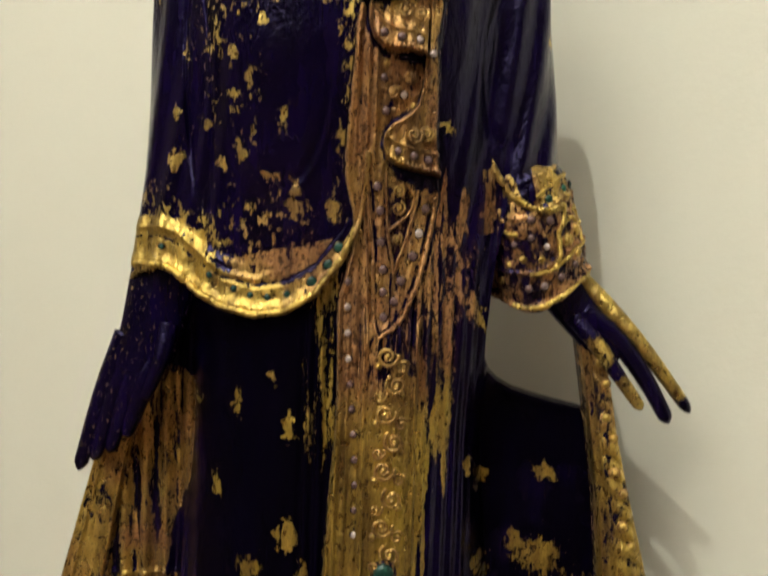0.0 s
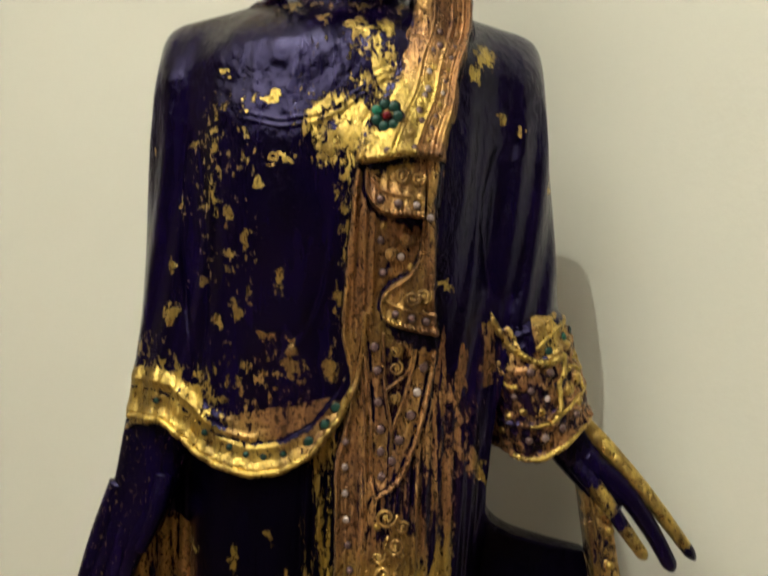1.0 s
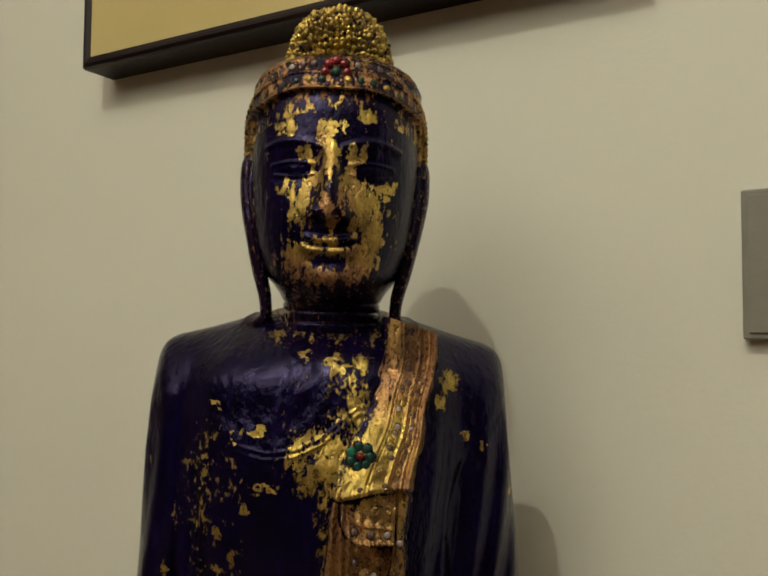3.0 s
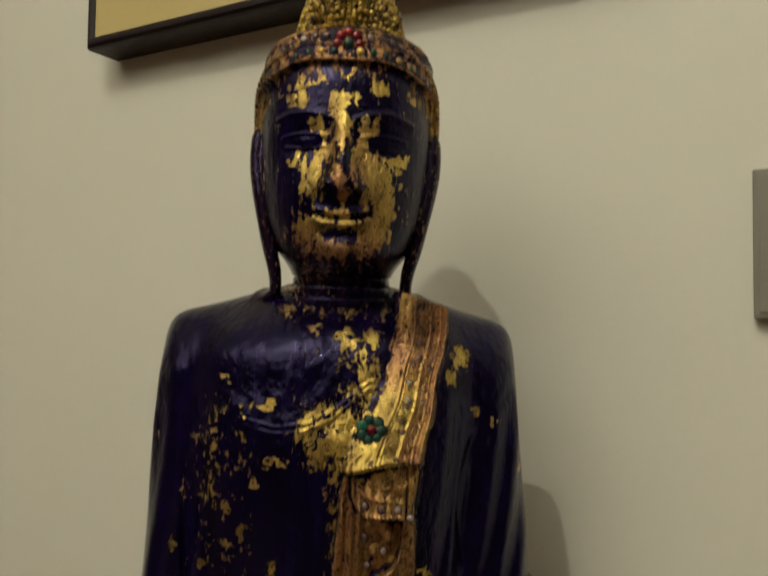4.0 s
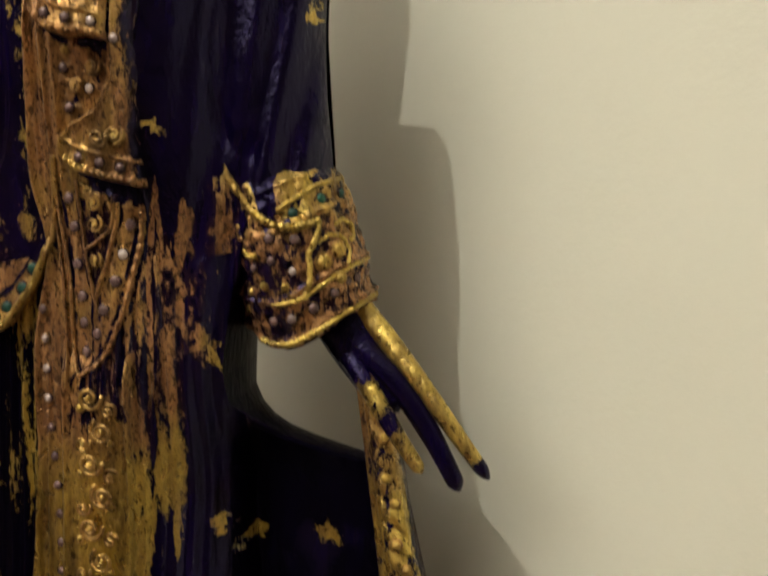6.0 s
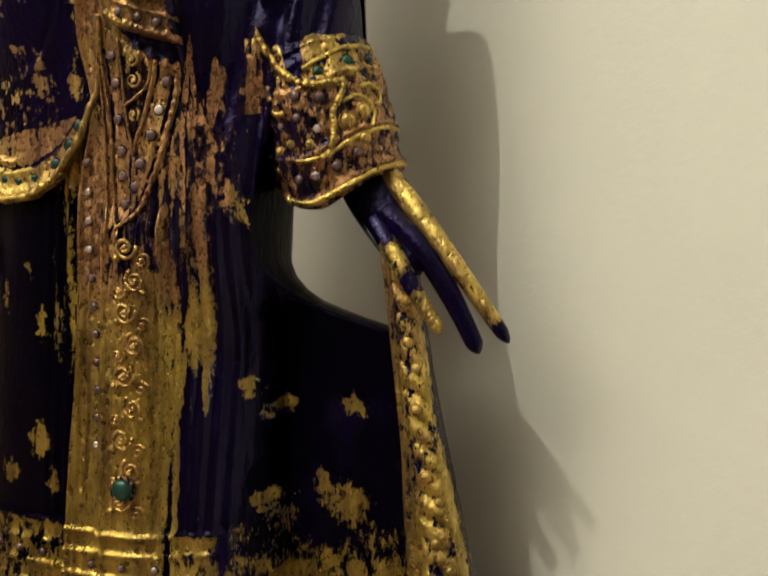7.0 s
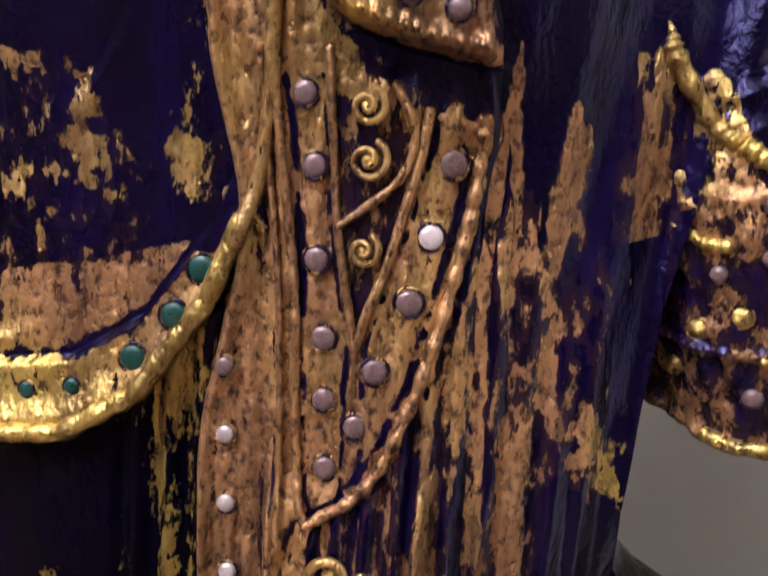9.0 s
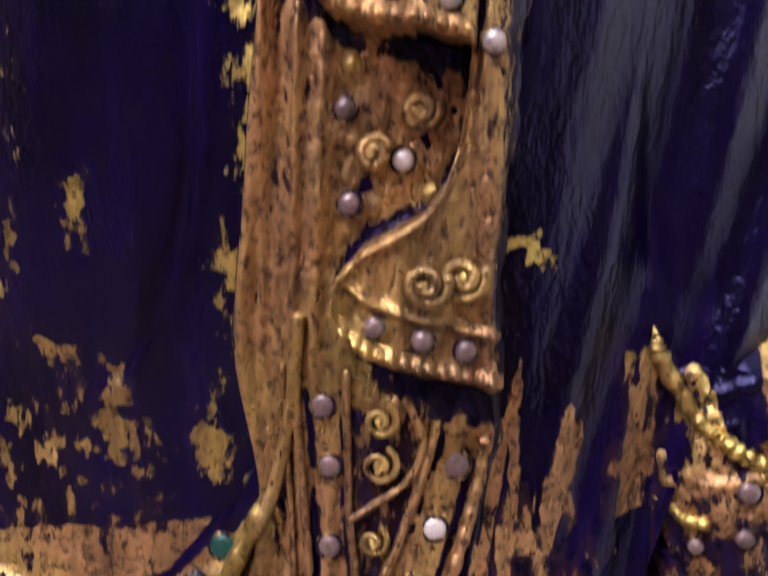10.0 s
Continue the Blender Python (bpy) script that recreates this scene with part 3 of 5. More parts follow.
def skirt_gilt(u, z):
    speck = fnoise(u * 140, z * 80, 41)
    fine = fnoise(u * 260, z * 24, 42)
    g = 0.95 * blobs(u, z, SKIRT_SPOTS) + 0.25 * (speck - 0.5)
    # vertical gilt folds on the outer edge, the torn leaf by the sash, the banded lower hem
    reach = along(z, [(0.66, -0.152), (0.71, -0.142), (0.76, -0.122), (0.84, -0.120), (0.86, -0.140)])
    side = step(u + 0.010 * (speck - 0.5), reach, reach - 0.008) * step(z, 0.87, 0.84)
    g = np.maximum(g, side * (0.74 + 1.4 * (fine - 0.5) + 0.5 * (speck - 0.5) + 0.25 * np.sin(u * 330 + 3 * vnoise(u * 9, z * 3, 8))))
    rising = step(z, 0.86 + 1.6 * (u - 0.08), 0.90 + 1.6 * (u - 0.08)) * step(z + 0.06 * (fine - 0.5), 0.78, 0.92)
    g = np.maximum(g, frayed(u, z) * rising)
    fringe = step(u, -0.034, -0.018) * step(u, 0.02, 0.0) * (0.42 + 1.6 * (fine - 0.5)) * step(z, 0.70, 0.86)
    g = np.maximum(g, fringe)
    fringe = step(u, 0.106, 0.094) * step(u, 0.06, 0.07) * (0.62 + 1.7 * (fine - 0.5)) * step(z + 0.05 * (fine - 0.5), 0.755, 0.79) * step(z, 0.99, 0.90)
    g = np.maximum(g, fringe)
    hem = step(z, 0.672 + 0.06 * (u + 0.02) * (u < 0), 0.666 + 0.06 * (u + 0.02) * (u < 0)) * (1 - step(u, 0.10, 0.115) * step(z, 0.64, 0.66))
    g = np.maximum(g, hem * (0.62 + 1.0 * (speck - 0.5)))
    low = step(u, 0.10, 0.12) * step(z, 0.74, 0.66) * (0.38 + 1.2 * (fnoise(u * 50, z * 40, 44) - 0.5))
    return np.maximum(g, low)


# skirt with its spread edges
levels = np.r_[np.linspace(1.04, 0.872, 150), np.linspace(0.871, 0.825, 260), np.linspace(0.824, 0.335, 300)]
rows, cols = len(levels), 420
z = levels[:, None] * np.ones((1, cols))
s = np.sin(np.linspace(-1, 1, cols) * np.pi / 2)[None, :] * np.ones((rows, 1))
u = (skirt_left(z) + skirt_right(z)) / 2 + (skirt_right(z) - skirt_left(z)) / 2 * s
h = skirt_h(u, z)
lines = np.zeros_like(z)
for level in (0.668, 0.652, 0.634, 0.618, 0.600):
    lines += 0.0022 * np.exp(-((z - level - 0.06 * (u + 0.02) * (u < 0)) / 0.0022) ** 2) * (u < 0.11)
fold = 0.0016 * np.sin(u * 620 + 2 * vnoise(u * 14, z * 4, 9)) * (step(u, -0.036, -0.018) * step(u, 0.03, 0.0) + step(u, 0.075, 0.092) * step(u, 0.13, 0.11)) * step(z, 0.99, 0.90)
g = skirt_gilt(u, z)
# lower skirt and right web pushed below zero: shade painted into the lacquer
age_shade = np.clip(0.15 + 0.8 * (fnoise(u * 30, z * 30, 32) - 0.5) + 0.9 * step(z, 0.84, 0.90) * step(u, 0.0, 0.05) * step(u, 0.125, 0.11) - 0.60 * step(z, 0.88, 0.82) * step(u, 0.11, 0.13) - 0.7 * step(z, 0.95, 0.90) * step(u, 0.10, 0.06) * step(u, -0.128, -0.110) + 0.3 * step(u, -0.110, -0.128), -0.7, 1)
clay.sheet(np.stack([u, -(h + lines + fold), z], -1), g, age_shade)
rear = np.stack([u, 0.020 + 0.065 * np.clip(1 - (u / 0.125) ** 2, 0, 1) ** 0.5, z], -1)
clay.sheet(rear[:, np.r_[0:cols:6, cols - 1]], 0.0, 0.0, flip=True)
# sides that close the robe from front to back
front = np.stack([u, -(h + lines + fold), z], -1)
for e in (0, -1):
    q = np.linspace(0, 1, 14)[None, :, None]
    flank = front[:, e][:, None] * (1 - q) + rear[:, e][:, None] * q
    flank[..., 0] += (-1 if e == 0 else 1) * 0.003 * np.sin(np.pi * q[..., 0])
    # flanks coloured as shaded lacquer, black and with little sheen
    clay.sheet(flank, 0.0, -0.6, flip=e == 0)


# ---- sash ----
def sash_left(z):
    return 0.0012 * np.sin(z * 120) * step(z, 1.17, 1.20) + eased(z, [(0.60, -0.008), (0.72, -0.005), (0.784, -0.001), (0.837, 0.003), (0.90, 0.000), (0.92, -0.002), (0.945, 0.004), (0.975, 0.012), (1.0, 0.010), (1.03, 0.000), (1.06, 0.004), (1.096, 0.006), (1.133, 0.010),
                     (1.158, 0.010), (1.175, 0.016), (1.20, 0.028), (1.224, 0.040), (1.26, 0.050), (1.305, 0.052), (1.33, 0.055)])


def sash_right(z):
    return 0.0012 * np.sin(z * 95 + 0.6) * step(z, 1.17, 1.20) + eased(z, [(0.60, 0.083), (0.70, 0.080), (0.80, 0.079), (0.85, 0.083), (0.95, 0.088), (1.0, 0.084), (1.03, 0.080), (1.06, 0.077), (1.135, 0.075), (1.165, 0.078), (1.20, 0.084),
                     (1.228, 0.091), (1.25, 0.097), (1.30, 0.102), (1.33, 0.10)])


# lower edges of the lapped folds, and the curl by which the lowest turns up and back
def fold1(u):
    return along(u, [(0.010, 1.160), (0.018, 1.156), (0.030, 1.158), (0.045, 1.162), (0.060, 1.163), (0.080, 1.161)])


def fold2(u):
    return along(u, [(0.019, 1.152), (0.020, 1.138), (0.024, 1.128), (0.031, 1.121), (0.040, 1.1185), (0.052, 1.119), (0.066, 1.117)])


def fold3(u):
    return along(u, [(0.033, 1.062), (0.0335, 1.050), (0.036, 1.041), (0.043, 1.036), (0.056, 1.032), (0.078, 1.028)])


def curl(u):
    return along(u, [(0.033, 1.048), (0.0345, 1.059), (0.040, 1.0665), (0.048, 1.0715), (0.055, 1.0765), (0.060, 1.084), (0.0625, 1.094), (0.0635, 1.106), (0.064, 1.17), (0.08, 1.17)])


def layers(u, z):
    """Shares of the second fold, of the lowest one with its turned-up strip, and of the hollow behind."""
    f1, f2, f3, c = fold1(u), fold2(u), fold3(u), curl(u)
    under = step(z, f1 + 0.001, f1 - 0.001)
    in2 = step(u, 0.018, 0.021) * step(u, 0.0655, 0.064) * step(z, f2 - 0.0010, f2 + 0.0010) * under
    in3 = step(u, 0.0325, 0.0345) * step(z, f3 - 0.0010, f3 + 0.0010) * step(z, c + 0.0015, c - 0.0015) * under * (1 - in2)
    hollow = step(u, 0.024, 0.034) * step(z, 1.046, 1.058) * under * (1 - in2) * (1 - in3) * step(u, 0.070, 0.066)
    return in2, in3, hollow


def rope_line(z):
    return along(z, [(0.86, 0.020), (0.8985, 0.0350), (0.9071, 0.0477), (0.9204, 0.0563), (0.9404, 0.0636), (0.9606, 0.0690), (0.980, 0.0730), (0.995, 0.0752), (1.03, 0.0772)])


def sash_relief(u, z):
    ul, ur = sash_left(z), sash_right(z)
    r = 0.0030 * (ridge(u, ur - 0.004, 0.0028) * step(z, 1.0, 1.03) + ridge(u, ul + 0.004, 0.0026) * step(z, 1.172, 1.16))
    # upper band over the shoulder: a flat field, two studded strips between ropes, a soft outer roll
    up = step(z, 1.158, 1.166)
    p = (u - ul) / (ur - ul) + 0.05 * (vnoise(z * 26, 0 * z, 19) - 0.5)
    wear = 0.45 + 1.1 * fnoise(u * 70, z * 60, 20)
    for c, k, wd in ((0.36, 0.0018, 0.025), (0.42, 0.0008, 0.016), (0.655, 0.0024, 0.026), (0.70, 0.0010, 0.014), (0.835, 0.0020, 0.022), (0.94, 0.0034, 0.055)):
        r = r + k * wear * ridge(p, c, wd) * up
    rungs = 0.5 + 0.5 * np.sin(z * 520 + 60 * u)
    r = r + up * (0.0007 * rungs * step(np.abs(p - 0.54), 0.10, 0.08) + 0.0011 * rungs * step(np.abs(p - 0.77), 0.05, 0.03))
    r = r + 0.0022 * up * (fnoise(u * 60, z * 45, 26) - 0.5)
    # lapped folds, each thick at its lower edge
    f1, f2, f3 = fold1(u), fold2(u), fold3(u)
    in2, in3, hollow = layers(u, z)
    thin = 1 - 0.45 * step(u, 0.045, 0.078)
    r = r + 0.016 * thin * step(z, f1 - 0.0012, f1 + 0.0012) * np.clip(1 - (z - f1) / 0.07, 0, 1) * (u > 0.012)
    r = r + thin * in2 * 0.0140 * np.clip(1 - (z - f2) / 0.055, 0.25, 1) + thin * in3 * 0.0115 * np.clip(1 - (z - f3) / 0.16, 0, 1) - 0.004 * hollow
    # rolled lips and borders on the folds
    hatch = 1 + 0.35 * np.sin(u * 1900)
    r = r + 0.0026 * hatch * ridge(z, f2 + 0.0030, 0.0020) * in2 + 0.0026 * hatch * ridge(z, f3 + 0.0030, 0.0020) * in3 * (z < 1.09) + 0.0022 * ridge(z, f1 + 0.004, 0.003) * (u > 0.014)
    r = r + 0.0022 * ridge(z, f2 + 0.0165 - 0.10 * (u - 0.04), 0.0013) * in2 + 0.0022 * ridge(z, f3 + 0.016, 0.0013) * in3 * step(z, 1.075, 1.065)
    c = curl(u)
    r = r + 0.0028 * ridge(z, c - 0.003, 0.0018) * in3 * step(u, 0.063, 0.060) + 0.0026 * ridge(u, 0.0672, 0.0016) * in3 * step(z, 1.085, 1.10)
    r = r - 0.004 * step(z, f3, f3 - 0.002) * step(z, f3 - 0.018, f3 - 0.003) * step(u, 0.036, 0.044)
    r = r + 0.003 * (fnoise(u * 120, z * 120, 18) - 0.4) * hollow
    # straight cords below, and the raised panel with its border
    mid = step(z, 1.15, 1.12)
    for c, k in ((0.0125, 0.0016), (0.021, 0.0020), (0.0275, 0.0014)):
        r = r + k * ridge(u, c, 0.0014) * mid * step(z, 1.02, 1.035)
    low = step(z, 0.915, 0.895)
    for c, k, wd in ((0.004, 0.0022, 0.0016), (0.012, 0.0016, 0.0012), (0.024, 0.0028, 0.0018), (0.066, 0.0028, 0.0018), (0.074, 0.0020, 0.0015), (0.083, 0.0026, 0.0022)):
        r = r + k * ridge(u, c + 0.05 * (0.9 - z) * (c > 0.02) * 0.3, wd) * low
    r = r + 0.0030 * step(u, 0.020, 0.024) * step(u, 0.070, 0.066) * low * step(z, 0.660, 0.666)
    for level in (0.668, 0.652, 0.634, 0.618, 0.600):
        r = r + 0.0022 * ridge(z, level, 0.0024)
    torn = fnoise(u * 240, z * 16, 16)
    drape = np.sin(u * 760 + 7 * vnoise(u * 18, z * 5, 13) + 3 * vnoise(u * 50, z * 14, 14)) * step(z, 1.16, 1.14) * step(z, 0.86, 0.90)
    soft = 0.0006 + 0.0010 * step(z, 1.03, 0.98)
    inside = step(u, rope_line(z) + 0.006, rope_line(z)) * step(z, 0.87, 0.90) * step(z, 1.035, 1.025)
    return r + soft * (1 - hollow) * (1 - 0.75 * inside) * drape + 0.0006 * (torn - 0.5) + 0.0010 * (fnoise(u * 240, z * 90, 15) - 0.5)


def sash_w(u, z):
    u, z = np.asarray(u, float), np.asarray(z, float)
    a, b = u - sash_left(z), sash_right(z) - u
    edge = 0.0045 * step(a, -0.0005, 0.003 + 0.015 * step(z, 1.165, 1.18)) * (step(b, -0.0005, 0.003) * step(z, 1.0, 1.03) + step(b, 0.0, 0.03) * step(z, 1.03, 1.0))
    return front_w(u, z) - edge - sash_relief(u, z)


def blurred(a, n):
    """Running mean over n rows and n columns."""
    k = np.ones(n) / n
    pad = np.pad(a, n // 2, mode="edge")
    pad = np.apply_along_axis(lambda x: np.convolve(x, k, "valid"), 0, pad)
    return np.apply_along_axis(lambda x: np.convolve(x, k, "valid"), 1, pad)


def sash_gilt(u, z, proud):
    """Leaf lies on what stands proud; lacquer shows in the cut lines and where leaf is torn away in strips. Shade below
    the folds is put in as thinner leaf.
    """
    speck = fnoise(u * 200, z * 70, 51)
    big = fnoise(u * 60, z * 22, 52)
    fibre = fnoise(u * 330, z * 26, 16)
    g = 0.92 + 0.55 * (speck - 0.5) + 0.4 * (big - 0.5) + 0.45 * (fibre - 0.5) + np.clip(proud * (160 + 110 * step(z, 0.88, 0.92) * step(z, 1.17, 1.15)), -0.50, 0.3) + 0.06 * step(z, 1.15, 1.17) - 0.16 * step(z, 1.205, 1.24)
    a, b = u - sash_left(z), sash_right(z) - u
    g = g - 0.45 * step(a, 0.006 + 0.004 * step(z, 1.165, 1.18), 0.0) * (0.4 + 1.2 * speck) - 0.45 * step(b, 0.007, 0.0)
    f1, f2, f3 = fold1(u), fold2(u), fold3(u)
    in2, in3, hollow = layers(u, z)
    # shade in the hollows below the folds, painted by taking leaf away
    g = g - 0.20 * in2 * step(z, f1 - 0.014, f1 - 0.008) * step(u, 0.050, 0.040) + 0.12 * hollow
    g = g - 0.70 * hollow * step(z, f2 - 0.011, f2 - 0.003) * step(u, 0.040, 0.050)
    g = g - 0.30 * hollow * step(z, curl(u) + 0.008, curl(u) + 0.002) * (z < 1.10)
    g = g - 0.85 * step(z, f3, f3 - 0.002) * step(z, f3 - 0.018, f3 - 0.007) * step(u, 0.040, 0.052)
    # inside the pointed lappet, and the torn strips beyond its rope
    right_in = along(z, [(0.950, 0.0455), (0.961, 0.0486), (0.987, 0.0565), (1.0165, 0.0625)])
    left_in = along(z, [(0.950, 0.0455), (0.966, 0.0430), (0.986, 0.0394), (1.030, 0.0365)])
    g = g - 0.50 * step(u, left_in, left_in + 0.001) * step(u, right_in + 0.001, right_in) * step(z, 0.952, 0.958) * step(z, 1.022, 1.016) * (0.4 + 1.2 * speck)
    far = step(u, rope_line(z), rope_line(z) + 0.005) * step(z, 0.84, 0.88) * step(z, 1.03, 1.02)
    torn = 0.54 + 1.5 * (fibre - 0.5) + 1.0 * (speck - 0.5)
    g = g * (1 - far) + torn * far
    # dark broken lines cut along the inner side of the outer ropes
    span = step(z, 0.885, 0.90) * step(z, 1.03, 1.02)
    ragged = 0.0012 * (fnoise(u * 90, z * 120, 55) - 0.5)
    for line, wd, k in ((along(z, [(0.898, 0.0365), (0.9075, 0.0335), (0.929, 0.0320), (0.965, 0.0308), (1.03, 0.0250)]), 0.0012, 0.9), (rope_line(z) - 0.0036, 0.0013, 0.9), (left_in - 0.0024, 0.0008, 0.7), (right_in + 0.0027, 0.0009, 0.7),
                        (rope_line(z) + 0.0034, 0.0012, 0.6), (along(z, [(0.90, 0.0245), (1.03, 0.0205)]), 0.0007, 0.6)):
        g = g - k * ridge(u + ragged, line, wd) * span * step(fnoise(u * 120, z * 160, 57), 0.30, 0.5)
    low = step(z, 0.89, 0.86) * step(u, 0.070, 0.076)
    return g * (1 - low) + (0.46 + 1.9 * (fnoise(u * 190, z * 10, 53) - 0.5) + 0.8 * (speck - 0.5)) * low


rows, cols = 1000, 190
z = np.linspace(1.300, 0.595, rows)[:, None] * np.ones((1, cols))
p = np.linspace(0, 1, cols)[None, :] * np.ones((rows, 1))
u = sash_left(z) + 0.004 * (fnoise(z * 45, 0 * z, 77) - 0.5) + (sash_right(z) - sash_left(z) + 0.005 * (fnoise(z * 60, 0 * z, 78) - 0.5)) * p
reach = shoulder_top(u[0]) - 0.004 - 0.595
z = 0.595 + (z - 0.595) * (reach / (1.300 - 0.595))[None, :]
w = sash_w(u, z)
strip = step(p + 0.06 * (fnoise(u * 60, z * 60, 58) - 0.5), 0.63, 0.68)
age_shade = np.clip(0.72 - 0.66 * step(z, 1.14, 1.17) * (1 - strip) + 0.62 * step(z + 0.02 * (fnoise(u * 80, z * 60, 59) - 0.5), 1.205, 1.235) * (1 - strip) + 0.15 * strip * step(z, 1.15, 1.17) + 0.8 * (fnoise(u * 50, z * 25, 54) - 0.5) - 0.95 * step(z, 0.88, 0.78), -0.7, 1)
relief = sash_relief(u, z)
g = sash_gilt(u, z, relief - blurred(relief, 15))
top = np.stack([u, w, z], -1)
side = lambda a: np.concatenate([a[:, :1], a, a[:, -1:]], axis=1)
grid = side(top)
grid[:, 0, 1] += 0.010
grid[:, -1, 1] += 0.012
over = grid[:1].copy()
over[..., 1] += 0.07
over[..., 2] -= 0.004
clay.sheet(np.concatenate([over, grid]), np.concatenate([side(g)[:1], side(g)]), np.concatenate([side(age_shade)[:1], side(age_shade)]))


def on_sash(u, z, lift=0.0):
    return float(sash_w(u, z)) - lift


def curve_on(points, lift=0.0012, surf=on_sash, n=60):
    """A smooth path over the surface through (u, z) points."""
    q = np.array(points, float)
    tt = np.linspace(0, len(q) - 1, n)
    k = np.clip(tt.astype(int), 0, len(q) - 2)
    f = tt - k
    at = lambda i: q[np.clip(i, 0, len(q) - 1)]
    p0, p1, p2, p3 = at(k - 1), at(k), at(k + 1), at(k + 2)
    f = f[:, None]
    c = 0.5 * (2 * p1 + (p2 - p0) * f + (2 * p0 - 5 * p1 + 4 * p2 - p3) * f ** 2 + (3 * p1 - p0 - 3 * p2 + p3) * f ** 3)
    w = np.array([surf(a, b) for a, b in c])
    w = np.convolve(np.r_[w[:2][::-1], w, w[-2:][::-1]], np.ones(5) / 5, "valid")
    return np.stack([c[:, 0], w - lift, c[:, 1]], -1)


def spiral(cu, cz, r, turns=1.6, start=0.0, hand=1, surf=on_sash, thick=0.0013, age_shade=0.55):
    a = np.linspace(0, turns * 2 * np.pi, 46)
    rr = r * (1 - 0.8 * a / a[-1])
    uu, zz = cu + rr * np.cos(start + hand * a), cz + rr * np.sin(start + hand * a)
    w = surf(cu, cz)
    clay.tube(np.stack([uu, np.full_like(uu, w - 0.0015) - 0.0025 * (a / a[-1]), zz], -1), np.linspace(thick, 0.8 * thick, len(a)), 0.80, age_shade, 8)
    clay.gem(cu, w - 0.003, cz, r * 0.24, 0, 0.9)


# the pointed lappet with scrolls, its bordered strips set with stones
rope = lambda points, r, beads=0.0, n=90: clay.tube(curve_on(points, n=n), r * (1 + beads * np.sin(np.linspace(0, 95, n))), 0.74, 0.80, 8)
rope([(0.0365, 1.030), (0.0379, 1.005), (0.0394, 0.986), (0.0430, 0.966), (0.0455, 0.950)], 0.0012)
rope([(0.0625, 1.0165), (0.0597, 1.000), (0.0565, 0.987), (0.0528, 0.9727), (0.0486, 0.961), (0.0455, 0.950)], 0.0014)
rope([(0.0531, 1.0225), (0.0583, 1.013), (0.0587, 1.005), (0.0551, 0.9974), (0.0470, 0.990), (0.0395, 0.984)], 0.0013)
rope([(0.0765, 1.012), (0.0752, 0.995), (0.0730, 0.980), (0.0690, 0.9606), (0.0636, 0.9404), (0.0563, 0.9204), (0.0477, 0.9071), (0.0350, 0.8985)], 0.0018, 0.22)
rope([(0.0219, 1.030), (0.0232, 1.010), (0.0262, 0.985), (0.0285, 0.965), (0.0297, 0.929), (0.0316, 0.9075), (0.0345, 0.898)], 0.0014, 0.10)
rope([(0.0185, 1.030), (0.0198, 1.005), (0.0228, 0.980), (0.0245, 0.955), (0.0255, 0.925), (0.0265, 0.890)], 0.0010)
for cu, cz, r in ((0.0466, 1.0160, 0.0050), (0.0471, 1.0022, 0.0056), (0.0469, 0.9782, 0.0045)):
    spiral(cu, cz, r, 1.5, 1.2, -1, thick=0.0011)
for cu, cz, r in ((0.0300, 1.0186, 0.0033), (0.0328, 1.0000, 0.0033), (0.0342, 0.9749, 0.0034), (0.0366, 0.9528, 0.0035), (0.0374, 0.9351, 0.0033), (0.0386, 0.9146, 0.0034)):
    clay.gem(cu, on_sash(cu, cz) - 0.0006, cz, r, tall=0.32)
for cu, cz, r in ((0.0688, 1.0026, 0.0038), (0.0645, 0.9828, 0.0034), (0.0600, 0.9647, 0.0037), (0.0516, 0.9445, 0.0036), (0.0467, 0.9278, 0.0034)):
    clay.gem(cu, on_sash(cu, cz) - 0.0006, cz, r, tall=0.32, nu=0.1)
for k in range(11):
    zz = 0.943 - 0.0208 * k
    cu = 0.0095 + 0.011 * float(step(np.float64(zz), 0.93, 0.76))
    clay.gem(cu, on_sash(cu, zz) - 0.0008, zz, 0.0028, tall=0.45)
# gems and curls on the folds
for cu, cz in ((0.031, 1.131), (0.0445, 1.1285), (0.058, 1.1275), (0.0690, 1.119), (0.0450, 1.0455), (0.0575, 1.0425), (0.0690, 1.040), (0.0348, 1.0765), (0.0481, 1.089), (0.0325, 1.101)):
    clay.gem(cu, on_sash(cu, cz) - 0.001, cz, 0.0030)
for cu, cz, r in ((0.0475, 1.148, 0.0056), (0.0585, 1.147, 0.0052), (0.0575, 1.0580, 0.0058), (0.0665, 1.0600, 0.0062), (0.052, 1.102, 0.0050), (0.041, 1.090, 0.0044)):
    spiral(cu, cz, r, 1.6, 0.5, 1 if cu < 0.052 else -1, thick=0.0018)
for cu, cz in ((0.034, 1.112), (0.056, 1.081)):
    clay.gem(cu, on_sash(cu, cz) - 0.001, cz, 0.0026, 0)
for cu, cz in ((0.035, 1.166), (0.055, 1.169), (0.060, 1.190), (0.062, 1.210), (0.065, 1.229), (0.068, 1.246), (0.073, 1.262)):
    clay.gem(cu, on_sash(cu, cz) - 0.0006, cz, 0.0021, tall=0.3)
